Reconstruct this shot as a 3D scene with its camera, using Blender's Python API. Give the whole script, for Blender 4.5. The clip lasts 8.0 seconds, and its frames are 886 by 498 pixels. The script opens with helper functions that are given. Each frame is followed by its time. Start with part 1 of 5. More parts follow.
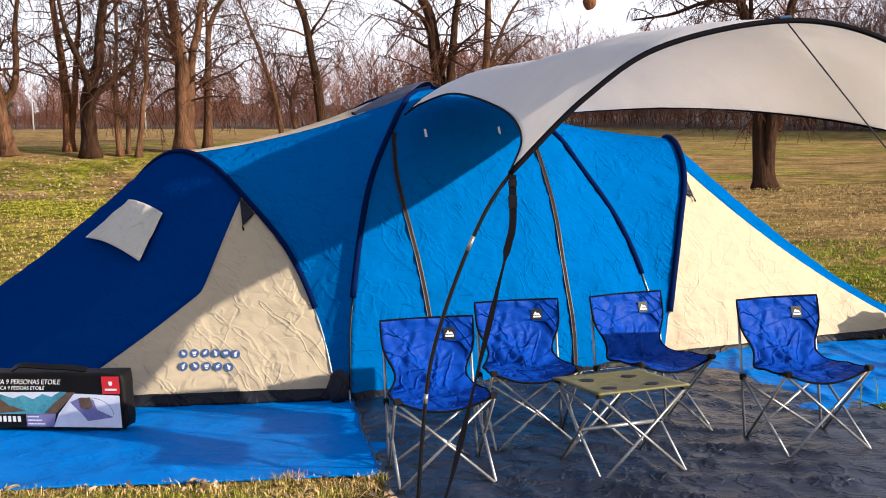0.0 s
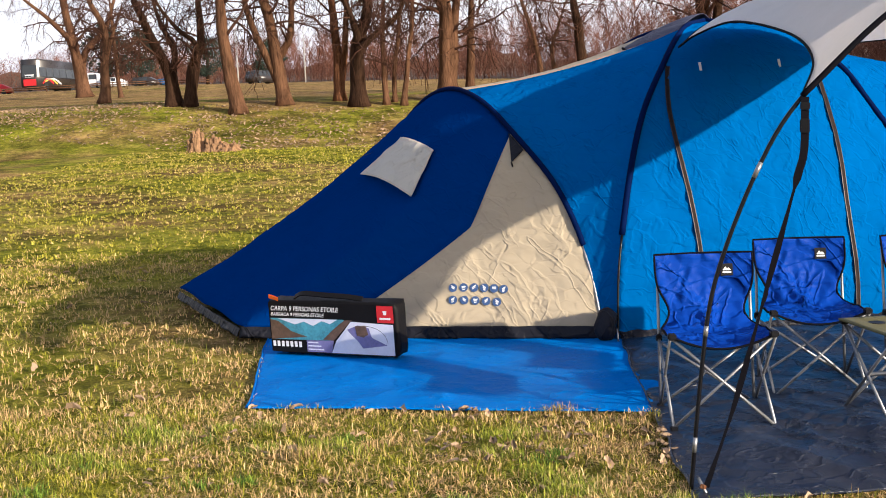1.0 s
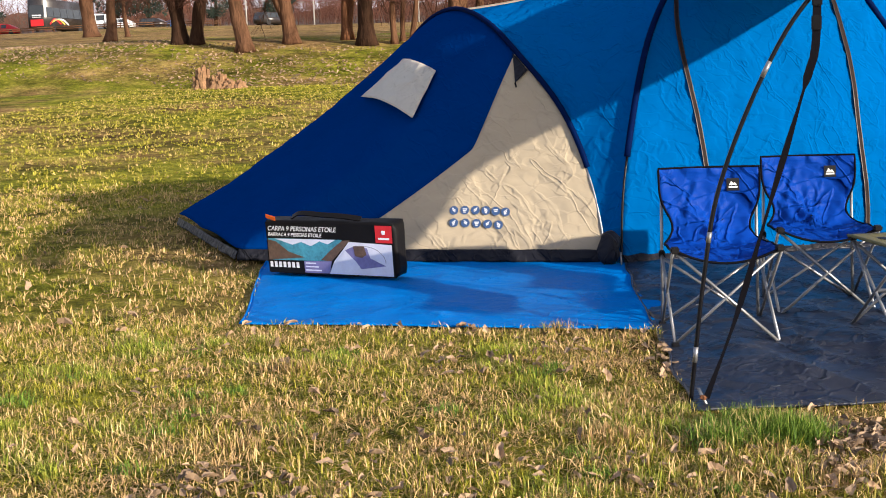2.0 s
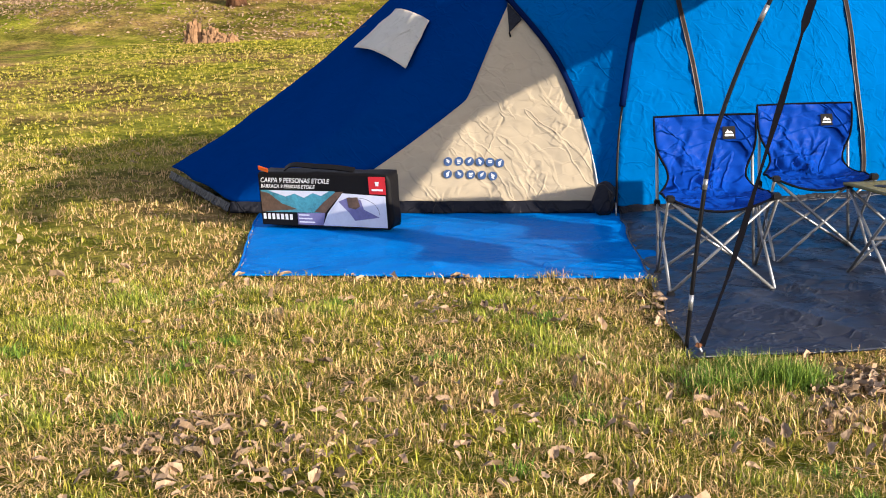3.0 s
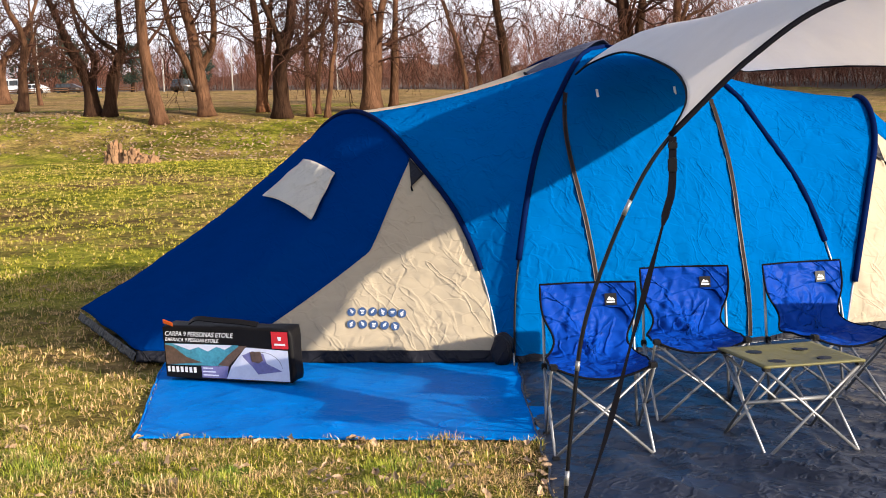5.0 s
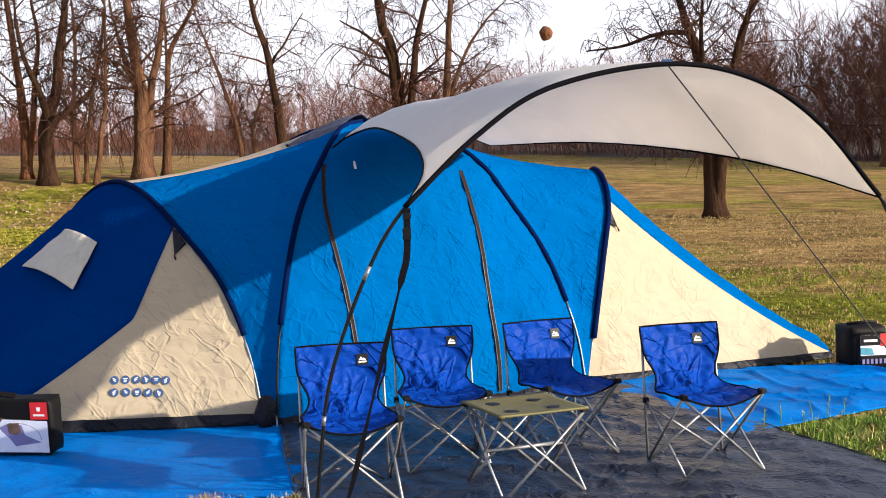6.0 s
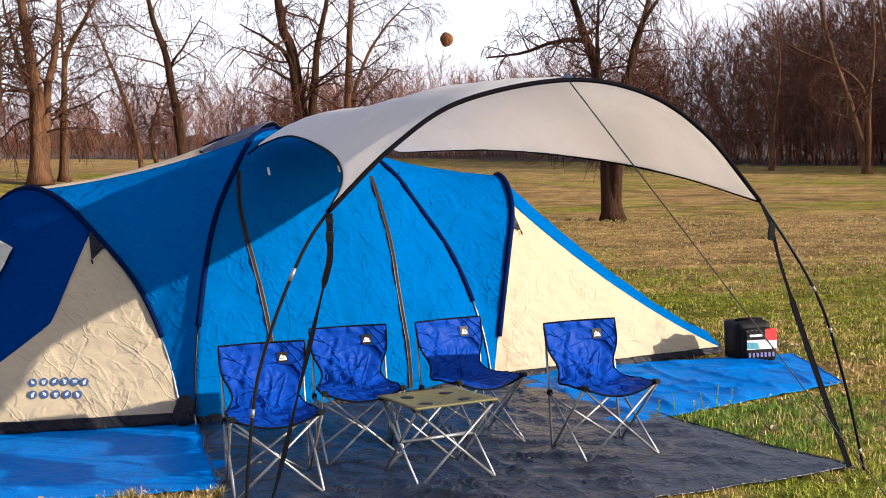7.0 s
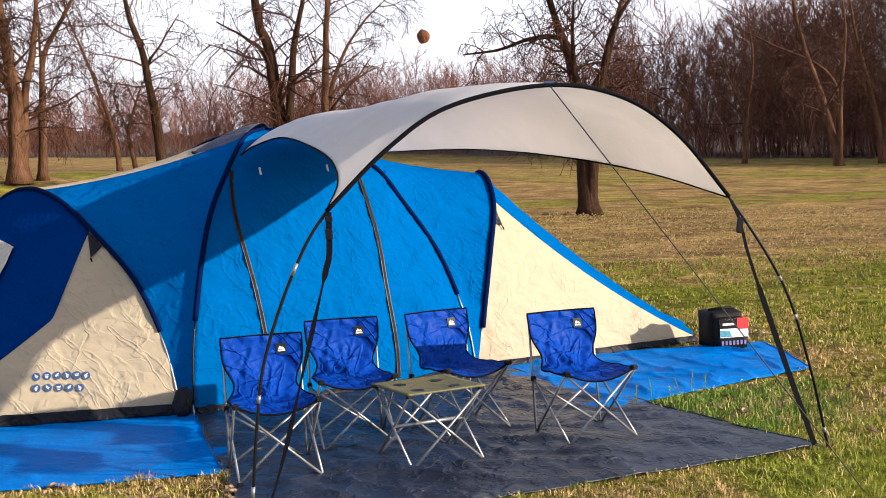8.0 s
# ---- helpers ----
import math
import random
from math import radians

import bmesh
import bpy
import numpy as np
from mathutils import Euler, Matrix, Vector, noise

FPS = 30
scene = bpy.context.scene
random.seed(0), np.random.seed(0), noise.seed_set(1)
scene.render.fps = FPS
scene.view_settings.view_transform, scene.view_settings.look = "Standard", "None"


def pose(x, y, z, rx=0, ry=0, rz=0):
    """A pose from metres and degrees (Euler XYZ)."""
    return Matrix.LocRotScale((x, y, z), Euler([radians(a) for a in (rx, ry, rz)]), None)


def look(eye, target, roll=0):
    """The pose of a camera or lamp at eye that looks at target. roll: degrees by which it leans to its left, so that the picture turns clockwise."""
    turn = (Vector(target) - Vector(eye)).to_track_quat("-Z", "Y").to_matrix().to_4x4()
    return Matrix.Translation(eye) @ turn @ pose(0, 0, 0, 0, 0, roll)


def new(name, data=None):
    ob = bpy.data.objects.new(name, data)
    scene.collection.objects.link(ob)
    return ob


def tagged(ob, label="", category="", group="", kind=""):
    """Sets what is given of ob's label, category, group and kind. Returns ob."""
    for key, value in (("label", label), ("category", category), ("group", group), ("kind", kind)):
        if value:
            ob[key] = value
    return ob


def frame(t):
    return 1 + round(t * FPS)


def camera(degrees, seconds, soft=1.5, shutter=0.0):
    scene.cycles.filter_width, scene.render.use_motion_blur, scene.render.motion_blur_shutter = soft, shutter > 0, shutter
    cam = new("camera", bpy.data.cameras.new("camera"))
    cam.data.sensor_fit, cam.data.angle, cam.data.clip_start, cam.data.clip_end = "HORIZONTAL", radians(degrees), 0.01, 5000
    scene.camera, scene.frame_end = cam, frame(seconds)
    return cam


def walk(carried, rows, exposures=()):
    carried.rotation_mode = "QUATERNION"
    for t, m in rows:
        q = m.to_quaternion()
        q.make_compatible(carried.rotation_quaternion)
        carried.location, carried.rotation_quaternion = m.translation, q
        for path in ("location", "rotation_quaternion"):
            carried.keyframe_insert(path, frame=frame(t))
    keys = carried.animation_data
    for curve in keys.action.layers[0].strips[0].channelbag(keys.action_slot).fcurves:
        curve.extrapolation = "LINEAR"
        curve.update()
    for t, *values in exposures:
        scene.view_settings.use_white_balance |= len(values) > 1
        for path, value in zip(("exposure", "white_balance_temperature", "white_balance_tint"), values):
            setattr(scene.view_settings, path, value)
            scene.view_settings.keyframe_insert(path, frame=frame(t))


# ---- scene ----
cam = camera(42.1, 8.0, soft=1.0)
PATH = [
    (0, (0.285, -0.34, 1.577), (0.167, 1.652, 1.441), -2.1),
    (0.4, (0.233, -0.354, 1.528), (-0.146, 1.604, 1.374), -2.0),
    (0.5, (0.207, -0.329, 1.535), (-0.219, 1.618, 1.369), -2.3),
    (1, (0.189, -0.284, 1.48), (-0.368, 1.627, 1.275), -2.4),
    (1.5, (0.189, -0.204, 1.405), (-0.386, 1.696, 1.172), -2.2),
    (2, (0.199, -0.147, 1.294), (-0.372, 1.746, 0.997), -2.0),
    (3.3, (0.188, -0.104, 1.259), (-0.372, 1.778, 0.88), -2.2),
    (3.5, (0.194, -0.094, 1.274), (-0.369, 1.786, 0.894), -2.2),
    (4, (0.218, -0.113, 1.373), (-0.339, 1.77, 0.991), -2.3),
    (4.2, (0.247, -0.127, 1.434), (-0.306, 1.756, 1.055), -2.3),
    (5.3, (0.457, -0.319, 1.585), (0.127, 1.65, 1.467), -1.8),
    (5.5, (0.489, -0.394, 1.583), (0.25, 1.589, 1.488), -1.8),
    (6, (0.597, -0.588, 1.595), (0.538, 1.409, 1.504), -2.0),
    (6.5, (0.626, -0.74, 1.611), (0.674, 1.257, 1.521), -2.1),
    (7, (0.514, -0.965, 1.609), (0.628, 1.029, 1.518), -2.1),
    (7.5, (0.421, -1.185, 1.615), (0.575, 0.807, 1.518), -2.3),
    (8, (0.417, -1.348, 1.63), (0.571, 0.643, 1.529), -2.6),
]
walk(cam, [(t, look(eye, target, roll)) for t, eye, target, roll in PATH],
     [(0, 0.74), (0.5, 0.70), (1, 0.68), (1.5, 0.70), (2, 0.70), (3.3, 0.95), (4.2, 0.98), (5.3, 0.76), (5.6, 0.74), (8, 0.74)])

# ---- light and sky ----
SUN_TO = Vector((-0.873, 0.407, -0.270)).normalized()      # the way the sunlight goes
sun_data = bpy.data.lights.new("sun", "SUN")
sun_data.energy, sun_data.angle, sun_data.color = 5.15, radians(0.6), (1.0, 0.88, 0.73)
sun = new("sun", sun_data)
sun.matrix_world = look((0, 0, 30), Vector((0, 0, 30)) + SUN_TO)
world = bpy.data.worlds.new("sky")
scene.world = world
world.use_nodes = True
wn = world.node_tree.nodes
sky = wn.new("ShaderNodeTexSky")
sky.sky_type, sky.sun_disc = "NISHITA", False
sky.sun_elevation = math.asin(-SUN_TO.z)
sky.sun_rotation = math.atan2(-SUN_TO.x, -SUN_TO.y)
sky.air_density, sky.dust_density, sky.ozone_density = 1.0, 6.0, 2.0
# a thin bright veil of high cloud lies over the clear sky
wl = world.node_tree.links
wtc, wmap, veil = wn.new("ShaderNodeTexCoord"), wn.new("ShaderNodeMapping"), wn.new("ShaderNodeTexNoise")
wmap.inputs["Scale"].default_value = (1.0, 1.0, 3.5)
veil.inputs["Scale"].default_value, veil.inputs["Detail"].default_value = 1.8, 6.0
wl.new(wtc.outputs["Generated"], wmap.inputs[0])
wl.new(wmap.outputs[0], veil.inputs["Vector"])
vr = wn.new("ShaderNodeValToRGB")
vr.color_ramp.elements[0].position, vr.color_ramp.elements[0].color = 0.3, (0.80, 0.82, 0.93, 1)
vr.color_ramp.elements[1].position, vr.color_ramp.elements[1].color = 0.7, (1.06, 1.05, 1.10, 1)
wl.new(veil.outputs["Fac"], vr.inputs[0])
# the haze is brightest low over the horizon
parts, low = wn.new("ShaderNodeSeparateXYZ"), wn.new("ShaderNodeValToRGB")
wl.new(wtc.outputs["Generated"], parts.inputs[0])
wl.new(parts.outputs[2], low.inputs[0])
low.color_ramp.elements[0].position, low.color_ramp.elements[0].color = 0.10, (5.0, 5.0, 5.2, 1)
low.color_ramp.elements[1].position, low.color_ramp.elements[1].color = 0.6, (1.5, 1.65, 2.1, 1)
glow = wn.new("ShaderNodeMix")
glow.data_type, glow.blend_type = "RGBA", "MULTIPLY"
glow.inputs[0].default_value = 1.0
wl.new(vr.outputs[0], glow.inputs[6])
wl.new(low.outputs[0], glow.inputs[7])
wmix = wn.new("ShaderNodeMix")
wmix.data_type = "RGBA"
wmix.inputs[0].default_value = 0.75
wl.new(sky.outputs[0], wmix.inputs[6])
wl.new(glow.outputs[2], wmix.inputs[7])
wl.new(wmix.outputs[2], wn["Background"].inputs[0])
wn["Background"].inputs[1].default_value = 0.18


# ---- materials ----
def ramp_node(nt, fac, stops):
    r = nt.nodes.new("ShaderNodeValToRGB")
    el = r.color_ramp.elements
    while len(el) < len(stops):
        el.new(0.5)
    for e, (p, c) in zip(el, stops):
        e.position, e.color = p, (*c, 1)
    nt.links.new(fac, r.inputs[0])
    return r.outputs[0]


def noise_node(nt, scale, detail=4.0, rough=0.55, stretch=None):
    tc = nt.nodes.new("ShaderNodeTexCoord")
    co = tc.outputs["Object"]
    if stretch:
        mp = nt.nodes.new("ShaderNodeMapping")
        mp.inputs["Scale"].default_value = stretch
        nt.links.new(co, mp.inputs[0])
        co = mp.outputs[0]
    n = nt.nodes.new("ShaderNodeTexNoise")
    n.inputs["Scale"].default_value, n.inputs["Detail"].default_value, n.inputs["Roughness"].default_value = scale, detail, rough
    nt.links.new(co, n.inputs["Vector"])
    return n.outputs["Fac"]


def mix_node(nt, fac, a, b, kind="MIX"):
    m = nt.nodes.new("ShaderNodeMix")
    m.data_type, m.blend_type = "RGBA", kind
    for slot, val in ((0, fac), (6, a), (7, b)):
        if isinstance(val, (int, float)):
            m.inputs[slot].default_value = val
        elif isinstance(val, tuple):
            m.inputs[slot].default_value = (*val, 1)
        else:
            nt.links.new(val, m.inputs[slot])
    return m.outputs[2]


def tone(c, k):
    return tuple(min(1.0, v * k) for v in c)


def surface(name, color, rough=0.6, metal=0.0, var=0.25, scale=6.0, fine=60.0, bump=0.1, depth=0.004, stretch=None, through_light=0.0, rough_var=0.1, spec=0.5, island=0.0, per_object=0.0):
    """A worn surface: two scales of noise on colour, roughness and relief."""
    m = bpy.data.materials.new(name)
    m.use_nodes = True
    nt = m.node_tree
    p = nt.nodes["Principled BSDF"]
    big = noise_node(nt, scale, 5, 0.6, stretch)
    small = noise_node(nt, fine, 3, 0.6, stretch)
    col = ramp_node(nt, big, [(0.25, tone(color, 1 - var)), (0.5, color), (0.78, tone(color, 1 + var))])
    col = mix_node(nt, 0.35, col, ramp_node(nt, small, [(0.3, tone(color, 1 - var)), (0.7, tone(color, 1 + var))]))
    if island or per_object:
        if island:
            rnd = nt.nodes.new("ShaderNodeNewGeometry").outputs["Random Per Island"]
        else:
            rnd = nt.nodes.new("ShaderNodeObjectInfo").outputs["Random"]
        k = island or per_object
        shade = ramp_node(nt, rnd, [(0.0, (1 - k,) * 3), (1.0, (1.0,) * 3)])
        col = mix_node(nt, 1.0, col, shade, "MULTIPLY")
    nt.links.new(col, p.inputs["Base Color"])
    p.inputs["Metallic"].default_value = metal
    p.inputs["Specular IOR Level"].default_value = spec
    rr = nt.nodes.new("ShaderNodeMapRange")
    rr.inputs[3].default_value, rr.inputs[4].default_value = max(0.05, rough - rough_var), min(1.0, rough + rough_var)
    nt.links.new(big, rr.inputs[0])
    nt.links.new(rr.outputs[0], p.inputs["Roughness"])
    if bump:
        b1 = nt.nodes.new("ShaderNodeBump")
        b1.inputs["Strength"].default_value, b1.inputs["Distance"].default_value = bump, depth
        nt.links.new(small, b1.inputs["Height"])
        nt.links.new(b1.outputs[0], p.inputs["Normal"])
    if through_light:
        tr = nt.nodes.new("ShaderNodeBsdfTranslucent")
        nt.links.new(col, tr.inputs[0])
        ms = nt.nodes.new("ShaderNodeMixShader")
        ms.inputs[0].default_value = through_light
        nt.links.new(p.outputs[0], ms.inputs[1])
        nt.links.new(tr.outputs[0], ms.inputs[2])
        nt.links.new(ms.outputs[0], nt.nodes["Material Output"].inputs[0])
    return m


def crumple_node(nt, co, scale, stretch, turn):
    """Height of cloth that has been folded: flat facets of random tilt that meet in sharp creases."""
    mp = nt.nodes.new("ShaderNodeMapping")
    mp.inputs["Scale"].default_value, mp.inputs["Rotation"].default_value = stretch, turn
    nt.links.new(co, mp.inputs[0])
    vor = nt.nodes.new("ShaderNodeTexVoronoi")
    vor.feature = "SMOOTH_F1"
    vor.inputs["Smoothness"].default_value = 0.35
    vor.inputs["Scale"].default_value = scale
    nt.links.new(mp.outputs[0], vor.inputs["Vector"])
    away, tilt, dot = (nt.nodes.new("ShaderNodeVectorMath") for _ in range(3))
    away.operation, tilt.operation, dot.operation = "SUBTRACT", "SUBTRACT", "DOT_PRODUCT"
    nt.links.new(mp.outputs[0], away.inputs[0])
    nt.links.new(vor.outputs["Position"], away.inputs[1])
    nt.links.new(vor.outputs["Color"], tilt.inputs[0])
    tilt.inputs[1].default_value = (0.5, 0.5, 0.5)
    nt.links.new(away.outputs["Vector"], dot.inputs[0])
    nt.links.new(tilt.outputs["Vector"], dot.inputs[1])
    return dot.outputs["Value"]


def crinkled(name, color, rough, through_light=0.12, var=0.08, crease=0.9, depth=0.06, sheen=0.5, facet=1.0):
    """Thin coated cloth with sharp creases from having been folded, soft waves and a faint weave."""
    m = surface(name, color, rough, var=var, scale=2.0, fine=900, bump=0.0, through_light=through_light, spec=sheen)
    nt = m.node_tree
    p = nt.nodes["Principled BSDF"]
    tc = nt.nodes.new("ShaderNodeTexCoord")
    warp = nt.nodes.new("ShaderNodeTexNoise")
    warp.inputs["Scale"].default_value, warp.inputs["Detail"].default_value = 2.2, 4.0
    nt.links.new(tc.outputs["Object"], warp.inputs["Vector"])
    mixed = mix_node(nt, 0.16, tc.outputs["Object"], warp.outputs["Color"])
    soft = nt.nodes.new("ShaderNodeTexNoise")
    soft.inputs["Scale"].default_value, soft.inputs["Detail"].default_value, soft.inputs["Distortion"].default_value = 2.6, 2.0, 0.2
    nt.links.new(mixed, soft.inputs["Vector"])
    # pulled folds: thin ridges in two slanting directions
    ridges = []
    for turn, scale in (((0.1, 0.45, 0.0), (0.2, 0.2, 1.3)), ((-0.1, -0.75, 0.0), (0.17, 0.17, 1.1))):
        mp = nt.nodes.new("ShaderNodeMapping")
        mp.vector_type = "TEXTURE"
        mp.inputs["Scale"].default_value, mp.inputs["Rotation"].default_value = scale, turn
        nt.links.new(mixed, mp.inputs[0])
        fold = nt.nodes.new("ShaderNodeTexNoise")
        fold.inputs["Scale"].default_value, fold.inputs["Detail"].default_value = 1.7, 2.0
        nt.links.new(mp.outputs[0], fold.inputs["Vector"])
        ridges.append(ramp_node(nt, fold.outputs["Fac"], [(0.0, (0, 0, 0)), (0.55, (0, 0, 0)), (0.60, (1, 1, 1)), (0.64, (0, 0, 0)), (1.0, (0, 0, 0))]))
    big = crumple_node(nt, mixed, 3.6, (1.0, 1.0, 0.75), (0.3, 0.2, 0.5))
    small = crumple_node(nt, mixed, 10.0, (1.0, 1.0, 1.6), (0.5, -0.4, 0.2))
    last = None
    for height, k, dist in ((soft.outputs["Fac"], crease, depth), (big, crease, 0.13 * facet), (small, crease, 0.15 * facet),
                            (ridges[0], crease, depth * 0.12), (ridges[1], crease, depth * 0.12)):
        b = nt.nodes.new("ShaderNodeBump")
        b.inputs["Strength"].default_value, b.inputs["Distance"].default_value = min(1.0, k), dist
        nt.links.new(height, b.inputs["Height"])
        if last is not None:
            nt.links.new(last, b.inputs["Normal"])
        last = b.outputs[0]
    nt.links.new(last, p.inputs["Normal"])
    return m


SKY_BLUE = crinkled("bright blue polyester", (0.0, 0.116, 0.390), 0.6, through_light=0.26, sheen=0.0, depth=0.045, facet=0.7)
NAVY = crinkled("navy polyester", (0.0, 0.034, 0.190), 0.65, through_light=0.2, sheen=0.0, depth=0.02, facet=0.3)
CREAM = crinkled("cream polyester", (0.46, 0.385, 0.275), 0.55, sheen=0.1, depth=0.03, facet=0.55)
# the tent's cream made paler: light caught by the flap, put into colour
FLAP = crinkled("cream flap cloth lightened as if lit", (0.66, 0.62, 0.54), 0.55, through_light=0.25, sheen=0.2, depth=0.05)
AWNING = crinkled("off white awning cloth", (0.85, 0.815, 0.785), 0.5, through_light=0.5, crease=0.5, sheen=0.3, depth=0.03, facet=0.25)
DARK_MESH = crinkled("dark grey vent mesh", (0.05, 0.055, 0.10), 0.7)
GROUNDSHEET = crinkled("dark grey groundsheet", (0.016, 0.017, 0.024), 0.5, sheen=0.15)
TARP_BLUE = crinkled("bright blue tarpaulin", (0.0, 0.155, 0.54), 0.42, through_light=0, var=0.14, sheen=0.01, depth=0.025, facet=0.4)
TARP_GREY = crinkled("slate grey tarpaulin", (0.013, 0.018, 0.035), 0.40, through_light=0, var=0.35, sheen=0.45, depth=0.05, facet=1.0)
CHAIR_BLUE = crinkled("royal blue chair canvas", (0.002, 0.042, 0.31), 0.5, through_light=0.05, crease=1.0, depth=0.05, sheen=0.05, facet=1.9)
TRIM = surface("black woven trim", (0.0035, 0.0035, 0.006), 0.8, var=0.3, fine=300, spec=0.06)
SLEEVE = surface("navy pole sleeve", (0.001, 0.008, 0.050), 0.7, var=0.3, fine=200, spec=0.02)
ZIP_TAPE = surface("grey brown zip tape", (0.022, 0.015, 0.015), 0.8, var=0.6, scale=14, fine=150, spec=0.1)
ZIP_EDGE = surface("near black zip teeth", (0.014, 0.013, 0.016), 0.5)
WHITE_TAPE = surface("white fabric tab", (0.75, 0.75, 0.75), 0.6, var=0.05)
STEEL = surface("grey coated steel tube", (0.27, 0.275, 0.29), 0.42, metal=0.7, var=0.15, scale=20)
BLACK_TUBE = surface("black fibreglass pole", (0.004, 0.004, 0.006), 0.35, var=0.2, spec=0.2)
PLASTIC = surface("black plastic fitting", (0.005, 0.005, 0.007), 0.5, var=0.2, spec=0.2)
OLIVE = crinkled("olive table canvas", (0.115, 0.105, 0.035), 0.6, through_light=0, crease=0.2)
PRINT_BLUE = surface("blue ink", (0.03, 0.075, 0.19), 0.6, var=0.1)
RED = surface("red label", (0.55, 0.015, 0.02), 0.5, var=0.1)
ORANGE = surface("orange tag", (0.75, 0.13, 0.01), 0.6, var=0.1)
BAG_BLACK = surface("black nylon bag", (0.0045, 0.004, 0.0045), 0.6, var=0.4, scale=9, fine=80, bump=0.3, spec=0.16)
ROPE = surface("dark guy rope", (0.03, 0.028, 0.03), 0.8)
DRY_LEAF = surface("dry fallen leaf", (0.43, 0.29, 0.18), 0.7, var=0.35, scale=40, island=0.72)
BARK = surface("furrowed brown bark", (0.110, 0.056, 0.032), 0.95, spec=0.05, var=0.75, scale=3, fine=14, bump=1.0, depth=0.06, stretch=(1, 1, 0.22))
BARK_DARK = surface("dark brown bark", (0.040, 0.021, 0.013), 0.95, spec=0.05, var=0.7, scale=3, fine=14, bump=1.0, depth=0.06, stretch=(1, 1, 0.22))
BARK_WARM = surface("warm brown bark", (0.150, 0.066, 0.034), 0.95, spec=0.05, var=0.75, scale=3, fine=14, bump=1.0, depth=0.06, stretch=(1, 1, 0.22))
TWIG = surface("brown winter twigs", (0.070, 0.034, 0.023), 0.95, var=0.5, scale=1.5, bump=0, spec=0.05)
WOODS_TWIG = surface("far reddish brown twigs", (0.255, 0.115, 0.080), 0.95, var=0.35, scale=0.2, fine=2, bump=0, island=0.6, spec=0.05)

PAINT_WHITE = surface("white car paint", (0.75, 0.76, 0.78), 0.3, var=0.05)
PAINT_DARK = surface("dark coach paint", (0.03, 0.025, 0.025), 0.3, var=0.2)
PAINT_BLUE = surface("blue car paint", (0.03, 0.22, 0.60), 0.3, var=0.05)
WINDOW_GLASS = surface("dark window glass", (0.03, 0.035, 0.04), 0.08, var=0.05, bump=0)
CONCRETE = surface("pale concrete", (0.42, 0.40, 0.38), 0.85, var=0.2)
TYRE = surface("black tyre rubber", (0.015, 0.015, 0.016), 0.8, var=0.2)
LITTER = surface("dark leaf litter", (0.085, 0.055, 0.036), 0.95, var=0.5, scale=0.5, fine=6)
STRAW_WOOD = surface("pale splintered wood", (0.34, 0.19, 0.095), 0.9, var=0.5, scale=12, fine=60, bump=0.6, island=0.5)
PINE = surface("dark green pine needles", (0.018, 0.035, 0.022), 0.9, var=0.4, scale=0.6, bump=0, island=0.6)
ASPHALT = surface("grey asphalt", (0.06, 0.06, 0.062), 0.9, var=0.2)

# ---- building helpers ----
def mesh_object(name, verts, faces, material, smooth=True):
    me = bpy.data.meshes.new(name)
    me.from_pydata([tuple(v) for v in verts], [], faces)
    me.materials.append(material)
    if smooth:
        me.shade_smooth()
    me.update()
    return new(name, me)


def child(ob, parent, label=""):
    ob.parent = parent
    if parent is not None:
        ob.matrix_parent_inverse = parent.matrix_basis.inverted()
    return tagged(ob, label)


def part(name, bm, material, parent, label="", smooth=False):
    """Links a bmesh as one mesh object under a thing or a part."""
    me = bpy.data.meshes.new(name)
    bm.to_mesh(me)
    bm.free()
    me.materials.append(material)
    if smooth:
        me.shade_smooth()
    return child(new(name, me), parent, label)


def thing(name, label, category, m=None, group="", kind=""):
    ob = new(name)
    ob.empty_display_size = 0.2
    if m is not None:
        ob.matrix_basis = m
    return tagged(ob, label, category, group, kind)


def smooth_line(pts, n):
    """n + 1 points, evenly spaced along a smooth curve through pts."""
    p = [Vector(q) for q in pts]
    p = [2 * p[0] - p[1]] + p + [2 * p[-1] - p[-2]]
    dense = []
    for i in range(1, len(p) - 2):
        a, b, c, d = p[i - 1:i + 3]
        for k in range(24):
            t = k / 24
            dense.append(0.5 * (2 * b + (c - a) * t + (2 * a - 5 * b + 4 * c - d) * t * t + (3 * b - a - 3 * c + d) * t ** 3))
    dense.append(p[-2])
    length = [0.0]
    for a, b in zip(dense, dense[1:]):
        length.append(length[-1] + (b - a).length)
    out, j = [], 0
    for k in range(n + 1):
        want = length[-1] * k / n
        while j < len(dense) - 2 and length[j + 1] < want:
            j += 1
        f = (want - length[j]) / max(1e-9, length[j + 1] - length[j])
        out.append(dense[j].lerp(dense[j + 1], min(1, max(0, f))))
    return out


def at_line(line, s):
    x = min(max(s, 0.0), 1.0) * (len(line) - 1)
    i = min(int(x), len(line) - 2)
    return line[i].lerp(line[i + 1], x - i)


